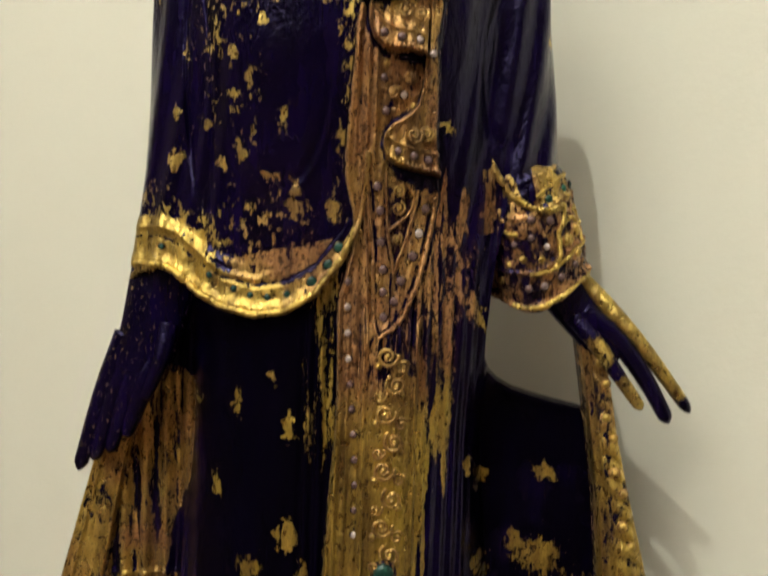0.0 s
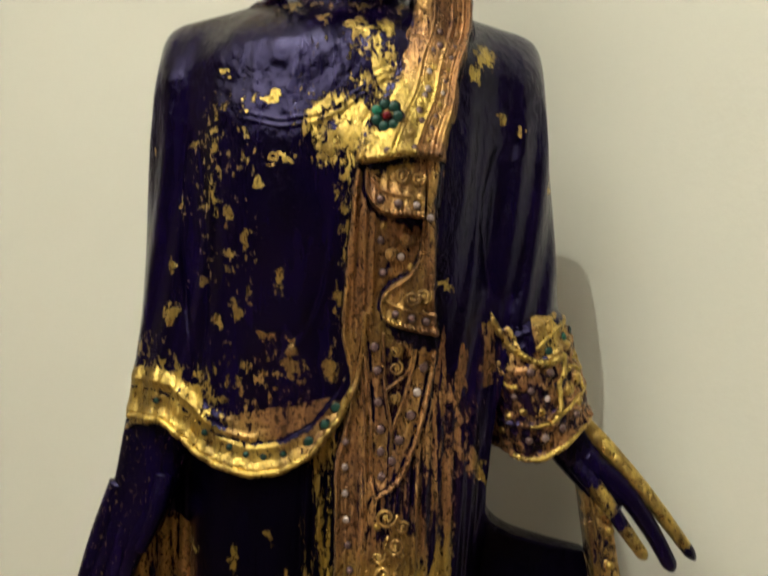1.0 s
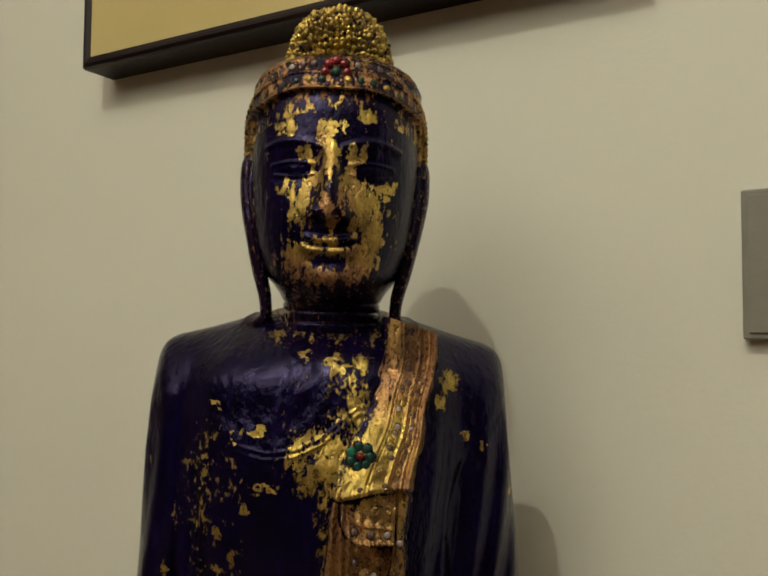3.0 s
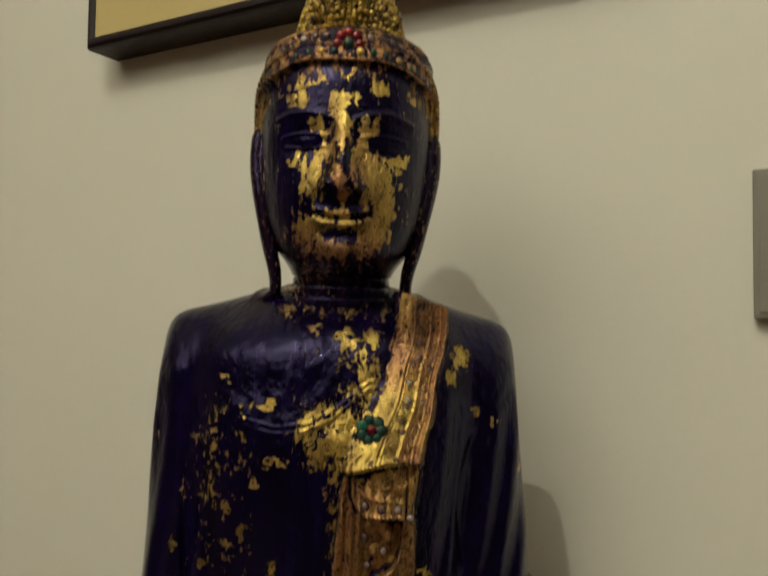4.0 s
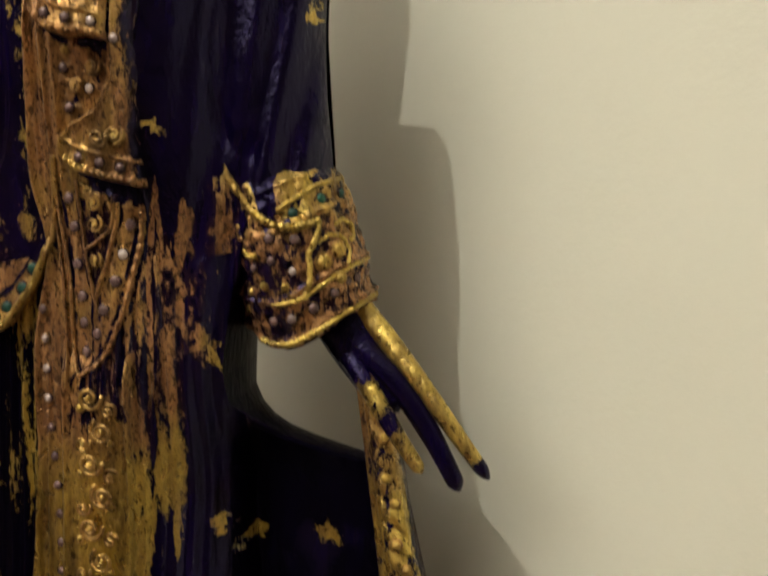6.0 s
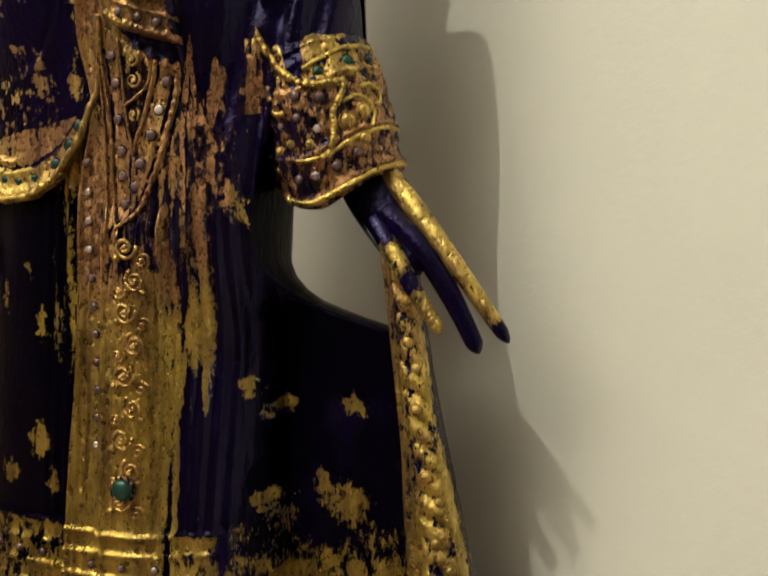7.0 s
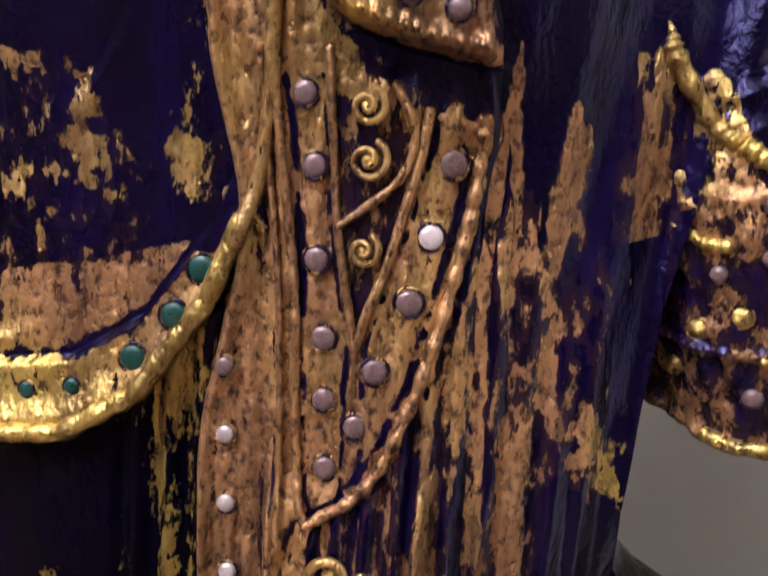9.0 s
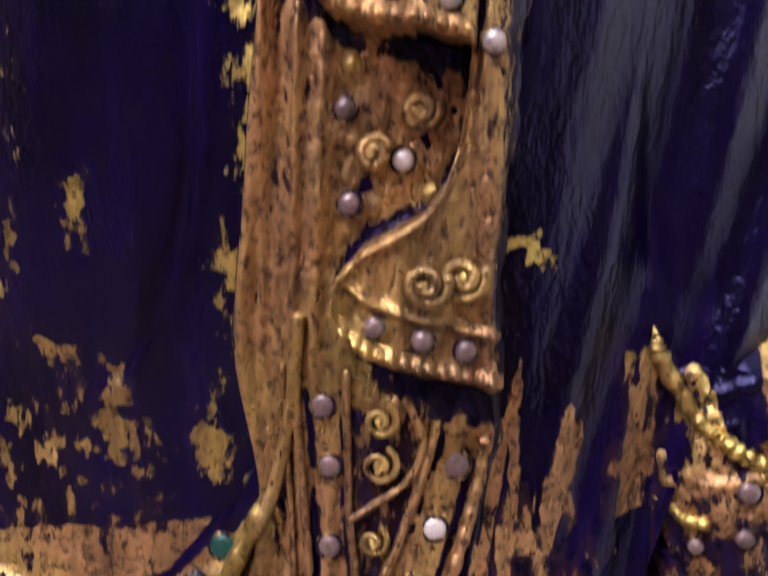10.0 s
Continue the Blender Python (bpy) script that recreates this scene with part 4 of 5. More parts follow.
# rising scrolls down the lower panel
for k in range(9):
    zz = 0.884 - 0.0235 * k
    e = 1 if k % 2 else -1
    spiral(0.047 + 0.004 * e, zz, 0.0088, 1.5, 1.2 + e, e, thick=0.0017)
    spiral(0.047 - 0.009 * e, zz - 0.009, 0.0055, 1.3, 0.4, -e, thick=0.0012)
    clay.gem(0.046 + 0.010 * e, on_sash(0.046 + 0.010 * e, zz - 0.008) - 0.002, zz - 0.008, 0.0026, 0, 0.9)
clay.gem(0.046, on_sash(0.046, 0.705) - 0.004, 0.705, 0.0085, 2, 0.5)
for k in range(8):
    cu = -0.10 + 0.024 * k
    if cu < 0.09:
        zz = 0.643 + 0.06 * (cu + 0.02) * (cu < 0)
        clay.gem(cu, (on_sash(cu, zz) if cu > 0 else float(front_w(cu, zz))) - 0.002, zz, 0.0028, 1)
# brooch: a red stone in a ring of green ones
cu, cz = 0.034, 1.192
w = min(on_sash(cu + 0.008 * np.cos(a), cz + 0.008 * np.sin(a)) for a in np.linspace(0, 6.28, 12)) - 0.0006
clay.gem(cu, w - 0.001, cz, 0.0032, 3)
for k in range(7):
    a = 2 * np.pi * k / 7
    clay.gem(cu + 0.0082 * np.cos(a), w, cz + 0.0082 * np.sin(a), 0.0040, 2, 0.38)
# worn studs on the strips over the shoulder
for q, first, n, r in ((0.54, 1.180, 5, 0.0026), (0.77, 1.176, 9, 0.0017)):
    for k in range(n):
        zz = first + (1.250 - first) * k / (n - 1)
        uu = float(sash_left(zz) + q * (sash_right(zz) - sash_left(zz)))
        clay.gem(uu, on_sash(uu, zz) - 0.0002, zz, r, 1 if k % 3 else 0, 0.35, gilt=0.8)
# green stones along the hem's border
on_torso = lambda a, b: -float(torso_h(np.float64(a), np.float64(b)) + torso_relief(np.float64(a), np.float64(b)))
for cu, cz in ((-0.148, 0.964), (-0.104, 0.943), (-0.083, 0.933), (-0.069, 0.9285), (-0.0551, 0.9275), (-0.0394, 0.9305), (-0.0194, 0.9415), (-0.0066, 0.9555), (0.0014, 0.9695)):
    clay.gem(cu, on_torso(cu, cz) - 0.0005, cz, 0.0024 + 0.0016 * (cu > -0.03), 2, 0.3)
clay.gem(0.0105, on_sash(0.0105, 0.990) - 0.0005, 0.990, 0.0036, 2, 0.4)
# rope edge of the hem
q = np.linspace(-0.174, 0.014, 150)
clay.tube(np.stack([q, [on_torso(a, float(along(a, HEM)) + 0.004) - 0.001 for a in q], along(q, HEM) + 0.003], -1), 0.0030 + 0.0003 * np.sin(q * 900 + 4 * np.sin(q * 70)), 0.80, 0.1, 8)


clay.tube(curve_on([(0.0125, 0.977), (0.0165, 0.990), (0.0195, 1.006), (0.0215, 1.022), (0.0225, 1.045)], 0.001), 0.0022, 0.72, 0.6, 8)


# ---- gilt cuff, palms and fingers ----
def smooth_path(points, n=40):
    q = np.array(points, float)
    tt = np.linspace(0, len(q) - 1, n)
    k = np.clip(tt.astype(int), 0, len(q) - 2)
    f = (tt - k)[:, None]
    at = lambda i: q[np.clip(i, 0, len(q) - 1)]
    p0, p1, p2, p3 = at(k - 1), at(k), at(k + 1), at(k + 2)
    return 0.5 * (2 * p1 + (p2 - p0) * f + (2 * p0 - 5 * p1 + 4 * p2 - p3) * f ** 2 + (3 * p1 - p0 - 3 * p2 + p3) * f ** 3)


ang = np.linspace(0, 2 * np.pi, 160, endpoint=False)[None, :]
t = np.linspace(0, 1, 120)[:, None]
cc = 0.147 + 0.027 * t + 0 * ang
aa = along(t, [(0, 0.033), (0.10, 0.0425), (0.35, 0.0455), (0.75, 0.0475), (1, 0.0475)]) + 0 * ang
bb = along(t, [(0, 0.036), (0.10, 0.0515), (0.4, 0.056), (0.8, 0.051), (1, 0.040)]) + 0 * ang
uu, ww = np.cos(ang), -np.sin(ang)
ztop = 1.046 + 0.006 * uu
zlow = 0.943 + 0.008 * uu - 0.024 * np.exp(-((np.angle(np.exp(1j * (ang - 1.66))) / 0.75) ** 2))
zz = ztop + (zlow - ztop) * t
tilt = -0.10 * np.cos(ang)
rel = np.zeros_like(zz)
for lev, k, wd in ((0.14, 0.0018, 0.014), (0.36, 0.0020, 0.016), (0.72, 0.0026, 0.016), (0.96, 0.0036, 0.03)):
    rel += k * np.exp(-((t - lev - tilt * (1 - 0.6 * t)) / wd) ** 2) * (1 - 0.8 * step(ang, 1.5, 2.0) * (lev < 0.5))
lumps = fnoise(np.cos(ang) * 16 + 20, t * 13, 61) - 0.45
rel += (0.0048 * lumps + 0.0040 * (fnoise(ang * 11 + 0 * t, t * 15, 64) - 0.5)) * step(t, 0.0, 0.16)
cuff = np.stack([cc + (aa + rel) * uu, (bb + rel) * ww, zz], -1)
inner = cuff[-1:] * 1.0
inner[..., 0] = cc[-1:] + (aa[-1:] - 0.008) * uu
inner[..., 1] = (bb[-1:] - 0.008) * ww
inner2 = inner.copy()
inner2[..., 2] += 0.03
g = 0.64 + 1.0 * (fnoise(ang * 9 + 0 * t, t * 16, 62) - 0.5) + 60 * (rel - blurred(rel, 13))
bare = np.exp(-(((ang - 1.55) / 0.13) ** 2) - ((t - 0.10) / 0.14) ** 2)
plate = step(ang, 0.80, 0.88) * step(ang, 1.40, 1.34) * step(t, 0.02, 0.05) * step(t, 0.22, 0.19)
g = g - 2.4 * bare + 0.5 * plate
g = g - 0.6 * step(t + 0.10 * (fnoise(ang * 8 + 0 * t, t * 3, 65) - 0.5), 0.09, 0.02)
g = g - 0.22 * step(ang, 1.15, 1.55) * step(t, 0.40, 0.52) * step(t, 0.93, 0.88)
age_shade = np.clip(0.45 + 0.5 * step(t, 0.25, 0.45) + 0.9 * (fnoise(ang * 5 + 0 * t, t * 6, 63) - 0.5) + 0.5 * step(ang, 1.5, 2.1) * step(t, 0.35, 0.5), 0, 1)
clay.sheet(np.concatenate([cuff, inner, inner2]), np.concatenate([g, g[-1:], g[-1:] * 0]), np.concatenate([age_shade, age_shade[-1:], age_shade[-1:]]), closed=True, flip=True)


def cuff_at(a, lev, lift=0.0):
    """A point of the cuff at the angle a and the share lev of its length."""
    c = cuff[int(np.clip(lev, 0, 1) * 119), int(a / (2 * np.pi) * 160) % 160]
    return np.array([c[0] + lift * np.cos(a), c[1] - lift * np.sin(a), c[2]])


def cuff_rope(points, r, bead=0.35):
    q = np.array(points, float)
    tt = np.linspace(0, 1, 90)
    a, lev = np.interp(tt, np.linspace(0, 1, len(q)), q[:, 0]), np.interp(tt, np.linspace(0, 1, len(q)), q[:, 1])
    p = np.array([cuff_at(x, y, 0.0002) for x, y in zip(a, lev)])
    k = np.ones(7) / 7
    p = np.stack([np.convolve(np.r_[np.full(3, p[0, i]), p[:, i], np.full(3, p[-1, i])], k, "valid") for i in range(3)], -1)
    clay.tube(p, r * (1 + 0.5 * bead * np.sin(tt * 90 + 5 * np.sin(tt * 9))), 0.78, 0.1, 8)


over = [(a, -float(torso_h(np.float64(a), np.float64(b))) - 0.0015, b) for a, b in ((0.1238, 1.045), (0.1252, 1.041), (0.1275, 1.035))]
down = [tuple(cuff_at(a, lev, 0.0004)) for a, lev in ((1.90, 0.21), (1.74, 0.26))]
clay.tube(smooth_path(over + down, 60), 0.0029 * (0.2 + 0.8 * step(np.linspace(0, 1, 60), 0, 0.5)) * (1 + 0.15 * np.sin(np.linspace(0, 55, 60))), 0.70, 0.3, 8)
cuff_rope([(1.74, 0.26), (1.50, 0.33), (1.29, 0.36), (1.05, 0.37), (0.83, 0.37)], 0.0030, 0.30)
cuff_rope([(2.62, 0.24), (2.50, 0.36), (2.30, 0.44), (2.05, 0.48), (1.85, 0.48)], 0.0020, 0.2)
cuff_rope([(0.84, 0.37), (0.90, 0.43), (1.11, 0.54), (1.15, 0.66), (1.29, 0.77)], 0.0023, 0.2)
cuff_rope([(1.42, 0.26), (1.20, 0.22), (0.95, 0.19), (0.76, 0.16), (0.40, 0.14), (0.0, 0.13)], 0.0019, 0.1)
cuff_rope([(2.10, 0.98), (1.7, 0.97), (1.2, 0.96), (0.7, 0.96), (0.1, 0.96), (-0.5, 0.96)], 0.0026, 0.1)
cuff_rope([(1.75, 0.74), (1.40, 0.75), (1.20, 0.75), (0.76, 0.72), (0.3, 0.70), (-0.4, 0.70)], 0.0018, 0.1)
cuff_rope([(0.62, 0.42), (0.42, 0.40), (0.22, 0.44), (0.24, 0.52), (0.40, 0.54)], 0.0017, 0.1)
cuff_rope([(0.95, 0.50), (0.75, 0.47), (0.52, 0.50), (0.46, 0.60), (0.60, 0.68)], 0.0016, 0.1)
for a, lev, mat, r in ((1.20, 0.29, 2, 0.0034), (0.73, 0.25, 2, 0.0036), (0.28, 0.23, 2, 0.0034), (1.59, 0.39, 1, 0.0036), (1.24, 0.43, 1, 0.0038),
                       (1.64, 0.51, 1, 0.0030), (1.35, 0.59, 1, 0.0030), (1.95, 0.55, 1, 0.0026), (1.82, 0.64, 0, 0.0030), (2.10, 0.70, 0, 0.0030), (1.52, 0.66, 0, 0.0030),
                       (1.77, 0.84, 1, 0.0032), (1.50, 0.84, 1, 0.0034), (1.19, 0.84, 1, 0.0036), (0.89, 0.82, 1, 0.0034), (0.60, 0.80, 1, 0.0030), (0.43, 0.80, 1, 0.0034), (0.05, 0.79, 1, 0.0032),
                       (0.64, 0.58, 0, 0.0054), (0.93, 0.62, 0, 0.0056), (0.74, 0.75, 0, 0.0040), (2.30, 0.84, 0, 0.0030)):
    c = cuff_at(a, lev)
    clay.gem(c[0], c[1] - 0.0005, c[2], r, mat, 0.6, nu=float(np.cos(a) / max(np.sin(a), 0.25)))


def finger(points, r0, r1, gilt, flat=1.0, n=40):
    tt = np.linspace(0, 1, n)
    r = (r0 + (r1 - r0) * tt) * np.sqrt(np.clip((1 - tt) / 0.08, 0.05, 1))
    clay.tube(smooth_path(points, n), r, gilt, 0.15, 14, flat)


# open hand held away from the robe: wrist and palm, then the fingers
finger([(0.182, 0.000, 0.975), (0.200, -0.006, 0.935), (0.222, -0.015, 0.904), (0.246, -0.022, 0.876)], 0.027, 0.0125, 0.18, 0.6)
finger([(0.205, -0.003, 0.953), (0.234, -0.013, 0.926), (0.262, -0.021, 0.896), (0.290, -0.024, 0.862), (0.3135, -0.022, 0.832)], 0.0096, 0.0050,
       along(np.linspace(0, 1, 40), [(0, 0.70), (0.84, 0.82), (0.90, 0.2), (1, 0.0)]))
finger([(0.216, -0.014, 0.918), (0.246, -0.021, 0.894), (0.272, -0.025, 0.860), (0.2936, -0.0265, 0.823)], 0.0110, 0.0062, 0.14)
finger([(0.208, -0.016, 0.912), (0.226, -0.027, 0.891), (0.248, -0.033, 0.861), (0.267, -0.034, 0.836)], 0.0090, 0.0048,
       along(np.linspace(0, 1, 40), [(0, 0.1), (0.22, 0.15), (0.34, 0.72), (0.46, 0.62), (0.56, 0.25), (0.68, 0.62), (0.95, 0.78), (1, 0.6)]))
# the other hand hangs against the skirt, below its sleeve's edge
finger([(-0.146, -0.010, 0.965), (-0.155, -0.016, 0.925), (-0.164, -0.021, 0.885), (-0.176, -0.024, 0.845)], 0.034, 0.024, 0.29, 0.62)
clay.tube(smooth_path([(-0.152, -0.052, 0.946), (-0.172, -0.034, 0.942), (-0.184, -0.014, 0.924), (-0.190, -0.008, 0.895), (-0.193, -0.006, 0.868)], 50), np.linspace(0.0030, 0.0022, 50), 0.55, 0.1, 10)
for k, (tu, tz, mu) in enumerate(((-0.226, 0.762, -0.203), (-0.212, 0.772, -0.191), (-0.197, 0.780, -0.180), (-0.182, 0.796, -0.168))):
    finger([(-0.184 + 0.010 * k, -0.022, 0.885), (mu, -0.025 - 0.003 * k, 0.835), (tu, -0.021 - 0.003 * k, tz)], 0.0115, 0.0058, 0.30 - 0.02 * k)
finger([(-0.146, -0.030, 0.895), (-0.150, -0.040, 0.865), (-0.163, -0.044, 0.832)], 0.0095, 0.0050, 0.2)


# ---- gilt borders of the spread robe ----
def border(inner, outer, z0, z1, w0, twist=0.0036, dull=0.0):
    z = np.linspace(z0, z1, 260)
    a, b = along(z, inner), along(z, outer)
    p = np.linspace(0, 1, 44)[None, :]
    u = a[:, None] + (b - a)[:, None] * p
    zz = z[:, None] + 0 * p
    w = w0 - 0.013 * np.sqrt(np.clip(1 - (2 * p - 1) ** 4, 0, 1)) - 0.0025 * (ridge(p, 0.08, 0.05) + ridge(p, 0.92, 0.05) + ridge(p, 0.30, 0.04))
    w = w - twist * np.abs(np.sin(zz * 165 + 3.2 * p)) * step(p, 0.32, 0.42) * step(p, 0.92, 0.82) + 0.001 * fnoise(u * 200, zz * 90, 71)
    g = 0.66 + 0.9 * (fnoise(u * 150, zz * 50, 72) - 0.5) - 60 * (w - blurred(w, 9))
    age_shade = np.clip(0.05 + dull + 1.0 * (fnoise(u * 40, zz * 30, 73) - 0.5) + 0.4 * step(zz, 0.78, 0.84), -0.6, 1)
    clay.sheet(np.stack([u, w, zz], -1)[::-1], g[::-1], age_shade[::-1])
    clay.sheet(np.stack([u, np.full_like(u, w0 + 0.012) + 0.004 * np.sqrt(np.clip(1 - (2 * p - 1) ** 2, 0, 1)), zz], -1)[::-1], 0.2, 0.5, flip=True)
    for e in (0, -1):
        clay.sheet(np.stack([np.stack([u[:, e], w[:, e], z], -1), np.stack([u[:, e], np.full_like(z, w0 + 0.012), z], -1)]), 0.4, 0.5, flip=e == 0)
    return u, w, z


u, w, z = border([(0.45, 0.27), (0.60, 0.252), (0.70, 0.240), (0.745, 0.236), (0.79, 0.229), (0.84, 0.221), (0.893, 0.212)],
                 [(0.45, 0.350), (0.64, 0.298), (0.70, 0.282), (0.75, 0.268), (0.80, 0.255), (0.85, 0.245), (0.893, 0.235)], 0.36, 0.893, -0.008)
for k in range(9):
    i = 250 - 24 * k
    for f, r, dz in ((26, 0.0042, 0), (33, 0.0034, -9)):
        c = (u[i + dz, f], w[i + dz, f] - 0.001, z[i + dz])
        clay.gem(*c, r, 0, 0.8)
border([(0.45, -0.300), (0.60, -0.265), (0.72, -0.233), (0.80, -0.211)], [(0.45, -0.245), (0.60, -0.218), (0.72, -0.196), (0.80, -0.182)], 0.36, 0.80, 0.006, 0.0008, 0.35)


# ---- head ----
before_head = len(clay.v)


def head_a(z):
    return eased(z, [(1.285, 0.052), (1.305, 0.048), (1.318, 0.047), (1.324, 0.049), (1.332, 0.054), (1.345, 0.0655), (1.372, 0.075), (1.40, 0.0795), (1.44, 0.0825), (1.47, 0.0825), (1.50, 0.081),
                     (1.525, 0.077), (1.543, 0.070), (1.553, 0.058), (1.558, 0.045)])


def head_b(z):
    return eased(z, [(1.305, 0.045), (1.318, 0.050), (1.326, 0.070), (1.335, 0.079), (1.350, 0.084), (1.372, 0.087), (1.40, 0.089), (1.44, 0.090), (1.47, 0.091), (1.50, 0.088),
                     (1.525, 0.080), (1.543, 0.070), (1.553, 0.056), (1.558, 0.045)])


def face_relief(u, z):
    nose = 0.017 * ridge(u, 0, 0.0085 + 0.006 * step(z, 1.43, 1.40)) * step(z, 1.388, 1.396) * (1 - step(z, 1.405, 1.455)) + 0.005 * ridge(u, 0, 0.007) * step(z, 1.40, 1.44) * step(z, 1.475, 1.45)
    wings = 0.006 * (ridge(u, -0.013, 0.006) + ridge(u, 0.013, 0.006)) * ridge(z, 1.400, 0.007)
    r = nose + wings
    for e in (-1, 1):
        x = u - e * 0.035
        r = r - 0.006 * np.exp(-(x / 0.020) ** 2 - ((z - 1.440) / 0.011) ** 2)
        r = r + 0.0045 * np.exp(-(x / 0.016) ** 2 - ((z - 1.4405) / 0.0065) ** 2)
        r = r + 0.0016 * np.exp(-((z - 1.447 + 6 * x ** 2) / 0.0016) ** 2) * (np.abs(x) < 0.021) + 0.0014 * np.exp(-((z - 1.434 - 5 * x ** 2) / 0.0015) ** 2) * (np.abs(x) < 0.019)
        r = r + 0.0020 * np.exp(-((z - 1.466 + 9 * (u - e * 0.036) ** 2) / 0.0035) ** 2) * (np.abs(x) < 0.028)
        r = r + 0.003 * np.exp(-(x / 0.016) ** 2 - ((z - 1.395) / 0.02) ** 2)
    lip = 6 * u ** 2
    m = step(np.abs(u), 0.028, 0.018)
    r = r + m * (0.0028 * np.exp(-((z - 1.3755 - lip) / 0.0035) ** 2) + 0.0032 * np.exp(-((z - 1.3655 - lip) / 0.0042) ** 2) - 0.003 * np.exp(-((z - 1.3708 - lip) / 0.0014) ** 2))
    r = r + 0.004 * np.exp(-(u / 0.020) ** 2 - ((z - 1.340) / 0.010) ** 2) - 0.002 * np.exp(-(u / 0.02) ** 2 - ((z - 1.3555) / 0.005) ** 2)
    return r


def hairline(u):
    return 1.513 - 5.2 * np.clip(np.abs(u) - 0.025, 0, 1) ** 1.7 * 0.55


rows, cols = 330, 340
z = np.linspace(1.285, 1.558, rows)[:, None] * np.ones((1, cols))
ang = np.linspace(0, 2 * np.pi, cols, endpoint=False)[None, :] + 0 * z
ca, sa = np.cos(ang), np.sin(ang)
pw = 2 / 2.25
eu = np.sign(ca) * np.abs(ca) ** pw
ev = np.sign(sa) * np.abs(sa) ** pw
u = head_a(z) * eu
w = -0.008 - np.where(ev > 0, head_b(z), 0.075 * head_a(z) / 0.081) * ev
frontal = step(ev, 0.15, 0.5)
rel = face_relief(u, z) * frontal
above = z - hairline(u)
hair = step(above, -0.001, 0.002)
curls = 0.0022 * np.abs(np.sin(ang * 34)) * np.abs(np.sin(z * 560)) * step(above, 0.034, 0.038)
band = 0.0055 * step(above, -0.001, 0.002) + 0.002 * (ridge(above, 0.002, 0.0018) + ridge(above, 0.034, 0.0018) + ridge(above, 0.018, 0.0012))
rings = -0.0018 * (ridge(z, 1.300, 0.0016) + ridge(z, 1.310, 0.0016) + ridge(z, 1.319, 0.0016))
rel = rel + band + curls * hair + rings
nrm = np.stack([eu / head_a(z), -ev / 0.085, 0 * z], -1)
nrm /= np.linalg.norm(nrm, axis=-1, keepdims=True)
head = np.stack([u, w, z], -1) + rel[..., None] * nrm
speck = fnoise(u * 260, z * 120, 81)
big = fnoise(u * 55, z * 36, 82)
FACE_SPOTS = [(0.0, 1.476, 0.018, 0.012), (0.0, 1.455, 0.009, 0.022), (-0.024, 1.408, 0.016, 0.034), (0.028, 1.410, 0.020, 0.034), (0.0, 1.370, 0.030, 0.010), (-0.027, 1.362, 0.017, 0.020),
              (0.029, 1.360, 0.016, 0.018), (-0.022, 1.452, 0.012, 0.012), (0.024, 1.452, 0.012, 0.014), (-0.044, 1.480, 0.014, 0.012), (0.030, 1.490, 0.010, 0.006), (0.0, 1.343, 0.03, 0.010),
              (0.0, 1.400, 0.012, 0.02), (-0.016, 1.436, 0.007, 0.020), (0.018, 1.438, 0.009, 0.020), (-0.040, 1.424, 0.012, 0.007), (0.046, 1.426, 0.012, 0.008), (0.042, 1.412, 0.012, 0.022), (0.036, 1.385, 0.012, 0.020)]
run = fnoise(u * 300, z * 45, 83)
g = 1.05 * blobs(u, z, FACE_SPOTS) * frontal + 0.8 * (speck - 0.5) + 1.15 * (run - 0.5) + 0.5 * (big - 0.5)
for e in (-1, 1):
    g = g - 1.4 * np.exp(-((u - e * 0.035) / 0.015) ** 2 - ((z - 1.4400) / 0.006) ** 2)
    # nostril shadow painted in as thinner leaf beside the nose
    g = g - 0.3 * np.exp(-((np.abs(u - e * 0.004) - 0.013) / 0.005) ** 2 - ((z - 1.398) / 0.010) ** 2)
# worn nose, then faint nose shadow painted on the upper lip
g = g - 0.28 * np.exp(-(u / 0.013) ** 2 - ((z - 1.402) / 0.022) ** 2) - 0.1 * np.exp(-(u / 0.03) ** 2 - ((z - 1.385) / 0.005) ** 2)
g = g - 0.5 * np.exp(-(u / 0.03) ** 2 - ((z - 1.3705 - 9 * u ** 2) / 0.0015) ** 2)
g = np.where(z < 1.338, np.maximum(g, 0.30 + 0.5 * (speck - 0.5) + 0.5 * (big - 0.5)), g)
g = np.where(above > -0.022, np.maximum(g, 0.44 + 1.2 * (speck - 0.5) + 0.9 * (big - 0.5)), g)
g = np.where(above > 0, 0.48 + 1.0 * (speck - 0.5) + 0.5 * (big - 0.5) + 110 * (rel - blurred(rel, 9)), g)
age_shade = np.clip(0.25 + 0.9 * (big - 0.5) + 0.65 * step(above, -0.02, 0.0) + 0.6 * step(z, 1.365, 1.340) + 0.6 * np.exp(-(u / 0.014) ** 2 - ((z - 1.398) / 0.016) ** 2), 0, 1)
clay.sheet(head, g, age_shade, closed=True, flip=True)
cap = np.stack([head[-1], head[-1] * np.array([0.5, 0.5, 1]) + np.array([0, 0, 0.002]), np.broadcast_to([0, -0.008, 1.561], head[-1].shape)])
clay.sheet(cap, 0.6, 0.5, closed=True, flip=True)

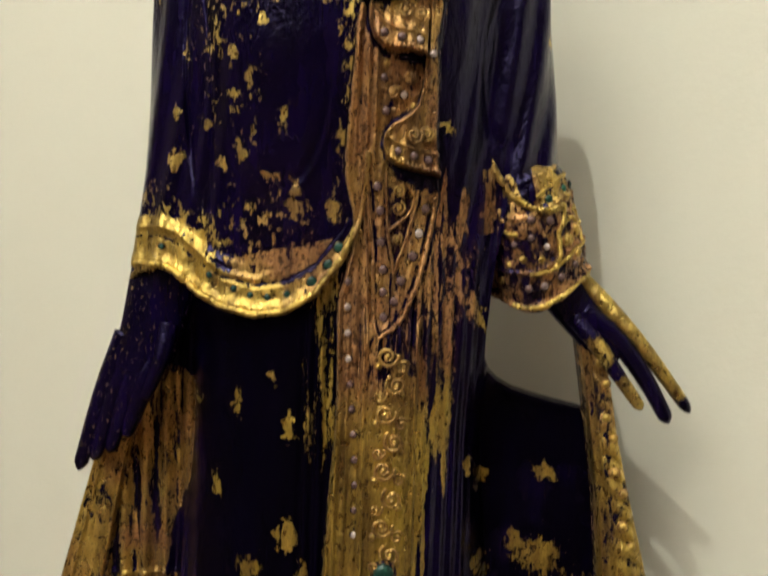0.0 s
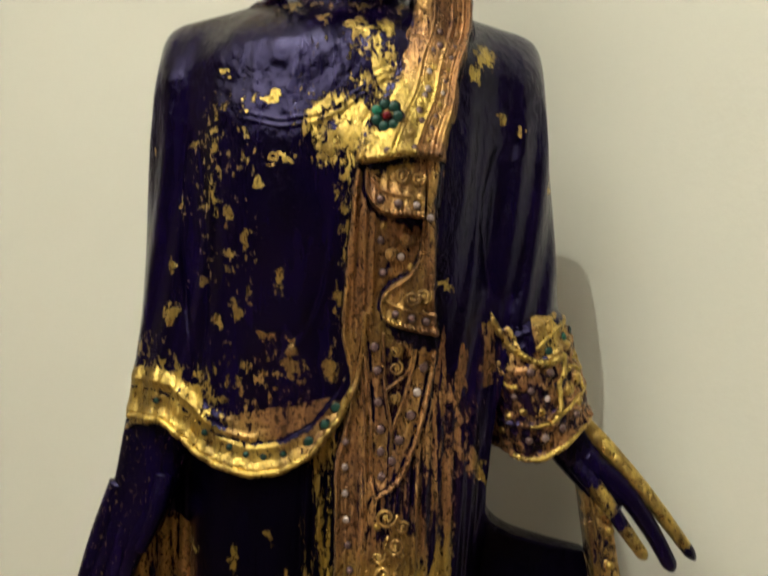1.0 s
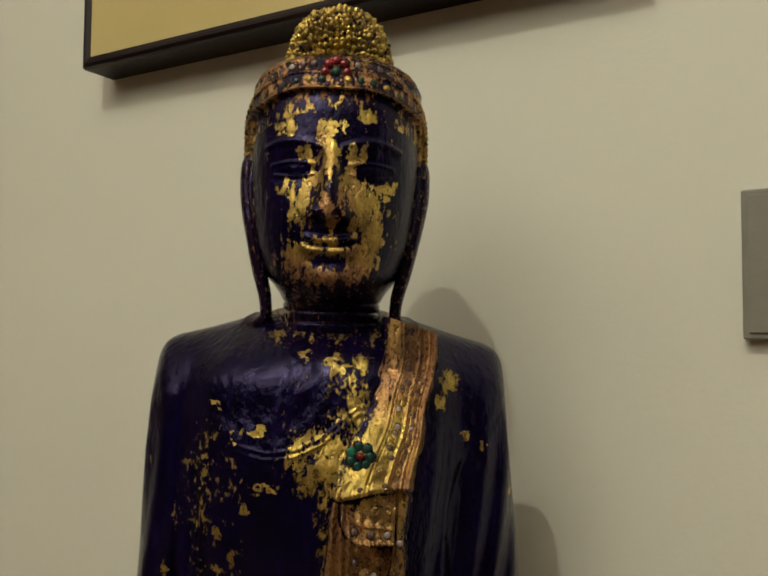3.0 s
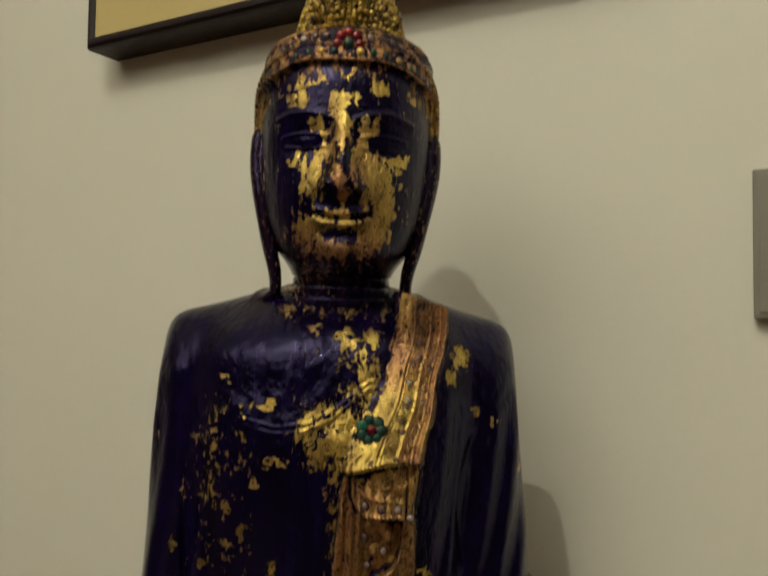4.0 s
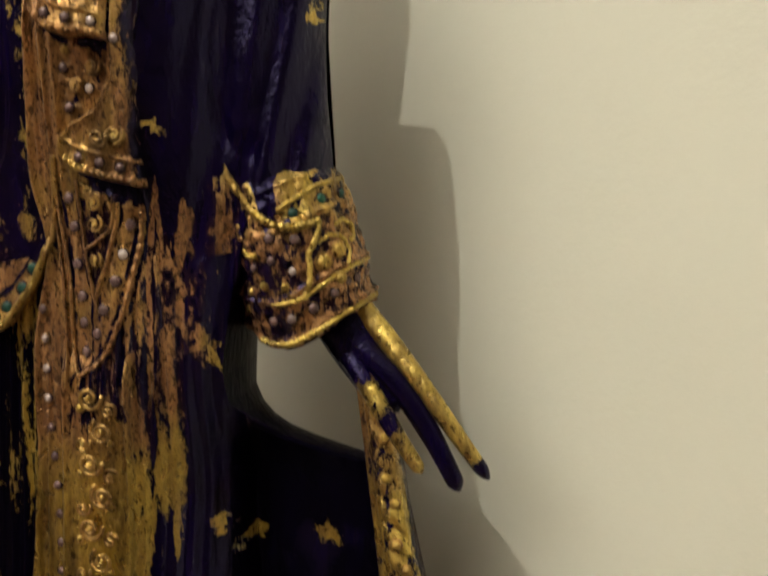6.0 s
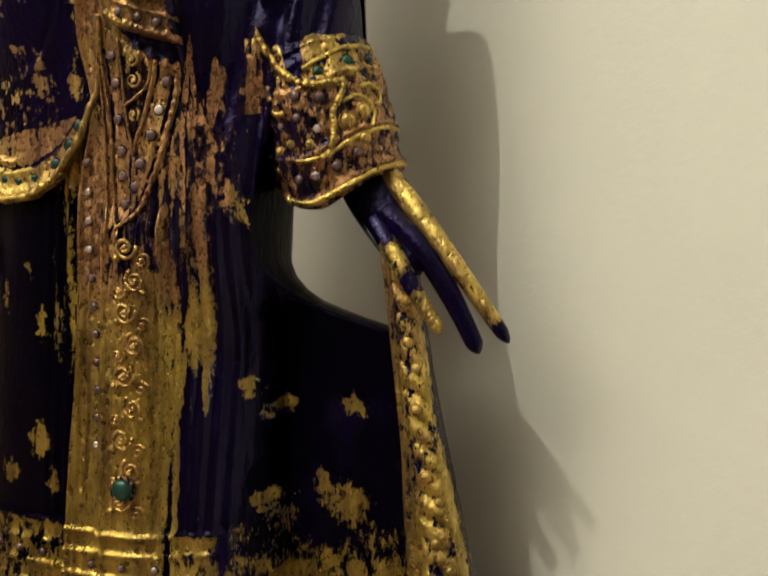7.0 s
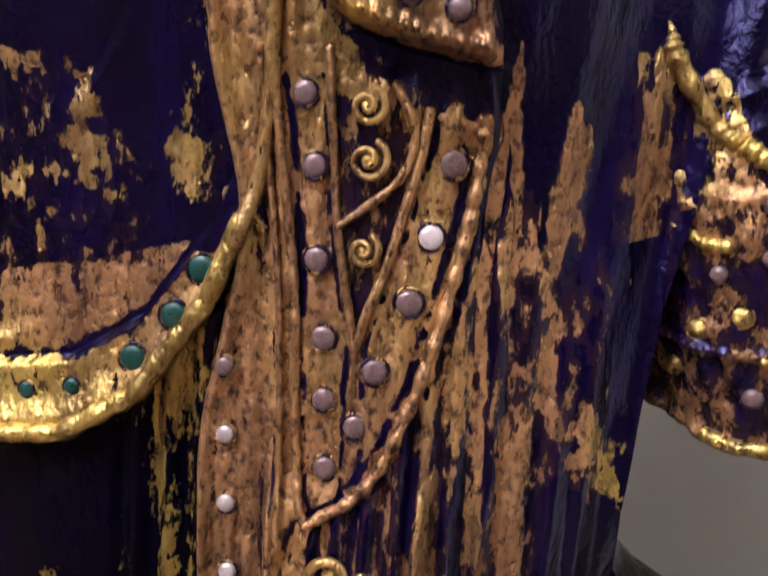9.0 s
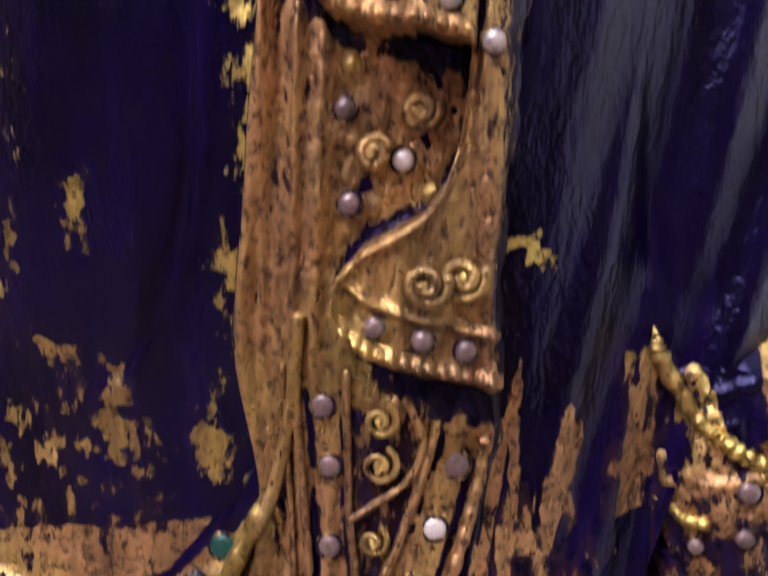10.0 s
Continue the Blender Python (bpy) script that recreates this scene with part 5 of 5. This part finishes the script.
# eyes: dark almond slots
for e in (-1, 1):
    for wide, tall, out, mat, gl in ((0.0125, 0.0044, 0.0006, 0, -0.5),):
        q = np.linspace(-1, 1, 17)[:, None]
        v = np.linspace(-1, 1, 7)[None, :]
        uu = e * 0.035 + wide * q + 0 * v
        zz = 1.4402 + tall * v * (1 - q ** 2) ** 0.8 + 0.0015 * e * q
        a, bdep = head_a(1.44), head_b(1.44)
        dep = -0.008 - bdep * (1 - np.clip(np.abs(uu) / a, 0, 1) ** 2.25) ** (1 / 2.25) - face_relief(uu, zz) * 0.95 - 0.0006 - out
        clay.sheet(np.stack([uu, dep, zz], -1), gl, 0.5, mat, flip=True)

# the bun of small curls on top, in rows of knobs
curl_rnd = random.Random(12)
for k in range(15):
    a = k / 14 * np.pi / 2
    r, zz = 0.050 * np.cos(a) ** 0.75, 1.553 + 0.062 * np.sin(a)
    n = max(1, int(2 * np.pi * r / 0.0052))
    for j in range(n):
        b = 2 * np.pi * (j + 0.5 * (k % 2)) / n
        at = np.array([r * np.cos(b), -0.008 - r * 0.95 * np.sin(b), zz])
        out = np.array([np.cos(b) * np.cos(a), -np.sin(b) * np.cos(a), np.sin(a) + 0.1])
        out /= np.linalg.norm(out)
        size, gilded = curl_rnd.uniform(0.75, 1.2), curl_rnd.uniform(0.50, 0.85)
        at = at + np.array([0, 0, curl_rnd.uniform(-0.0016, 0.0016)])
        knob = np.array([0.0032, 0.0031, 0.0023, 0.0010]) * size
        clay.tube(np.stack([at - out * 0.004, at + out * 0.0015, at + out * 0.0036 * size, at + out * 0.0046 * size]), knob, gilded, 0.15, 6, up=(0.1, 0.2, 1))
ring = np.linspace(0, 2 * np.pi, 24, endpoint=False)
core = np.stack([np.stack([r * np.cos(ring), -0.008 - 0.95 * r * np.sin(ring), np.full(24, zz)], -1) for r, zz in ((0.050, 1.550), (0.048, 1.568), (0.041, 1.588), (0.028, 1.604), (0.001, 1.613))])
clay.sheet(core, 0.45, 0.3, closed=True, flip=True)

# gems of the head band: two rows, a red and green flower over the brow
def band_point(uu, lift):
    zz = float(hairline(np.float64(uu))) + lift
    a = float(head_a(zz))
    e = max(0.0, 1 - (abs(uu) / a) ** 2.25) ** (1 / 2.25)
    return uu, -0.008 - float(head_b(zz)) * e - 0.0065, zz, float(np.clip(uu / (a * max(e, 0.25)), -3, 3))


for lift, n, kinds, r in ((0.027, 15, (1, 1, 1), 0.0031), (0.010, 13, (2, 0, 2), 0.0030)):
    for k in range(n):
        uu = -0.070 + 0.140 * k / (n - 1)
        if abs(uu) < 0.011:
            continue
        x, y, zz, lean = band_point(uu, lift)
        clay.gem(x, y, zz, r, kinds[k % 3], 0.5, nu=lean)
x, y, zz, lean = band_point(0.001, 0.018)
clay.gem(x, y - 0.001, zz, 0.0045, 2, 0.6)
for k in range(8):
    a = 2 * np.pi * k / 8
    clay.gem(x + 0.0098 * np.cos(a), y + 0.0006, zz + 0.0105 * np.sin(a), 0.0044, 3, 0.5)
# beaded side fringes, ears with long lobes
for e in (-1, 1):
    for off in (0.0, 0.006):
        path = smooth_path([(e * (0.066 + off), -0.058 + off, 1.522), (e * (0.077 + off), -0.042 + off, 1.50), (e * (0.080 + off), -0.030 + off, 1.475), (e * (0.080 + off), -0.024 + off, 1.449)], 70)
        clay.tube(path, 0.0032 + 0.0010 * np.abs(np.sin(np.linspace(0, 50, 70))), 0.6, 0.5, 8)
    path = smooth_path([(e * 0.079, -0.012, 1.470), (e * 0.084, -0.016, 1.455), (e * 0.084, -0.020, 1.425), (e * 0.078, -0.026, 1.390), (e * 0.0700, -0.030, 1.350), (e * 0.0635, -0.030, 1.322),
                        (e * 0.0640, -0.022, 1.304), (e * 0.075, -0.006, 1.292)], 60)
    clay.tube(path, along(np.linspace(0, 1, 60), [(0, 0.005), (0.15, 0.0085), (0.4, 0.0085), (0.7, 0.0062), (0.85, 0.0056), (0.93, 0.008), (1, 0.014)]), 0.34, 0.7, 12, 1.7)
    path = smooth_path([(e * 0.079, -0.028, 1.458), (e * 0.080, -0.036, 1.430), (e * 0.075, -0.040, 1.395), (e * 0.068, -0.038, 1.355), (e * 0.061, -0.032, 1.328), (e * 0.060, -0.024, 1.306)], 40)
    clay.tube(path, 0.0030, 0.34, 0.6, 8)

for piece in clay.v[before_head:]:
    piece[:, 0] = 0.002 + 0.95 * piece[:, 0]
    piece[:, 2] = 1.322 + 0.925 * (piece[:, 2] - 1.325)

# pedestal under the robe, turned in rings
prof = [(0.02, 0.36), (0.29, 0.36), (0.31, 0.345), (0.31, 0.31), (0.285, 0.295), (0.24, 0.27), (0.215, 0.22), (0.215, 0.17), (0.25, 0.12), (0.29, 0.10), (0.33, 0.085), (0.34, 0.06), (0.34, 0.0), (0.02, 0.0)]
ring = np.linspace(0, 2 * np.pi, 72, endpoint=False)
stand = np.stack([np.stack([r * np.cos(ring), 0.55 * r * np.sin(ring) + 0.012, np.full(72, zz)], -1) for r, zz in prof])
level = np.array((STAND.inverted() @ pose(-0.1217, 0.9549, 0, 0, 0, 31.76)))
clay.sheet(stand @ level[:3, :3].T + level[:3, 3], 0.6, 0.6, closed=True)

statue_mesh = clay.done("statue")
for mat in (GILT, CLEAR, GREEN, RED):
    statue_mesh.materials.append(mat)
statue = new("statue", statue_mesh)
statue.matrix_world = STAND
tagged(statue, "standing gilded wooden statue, worn gold leaf over blue-black lacquer, inlaid glass", "statue")
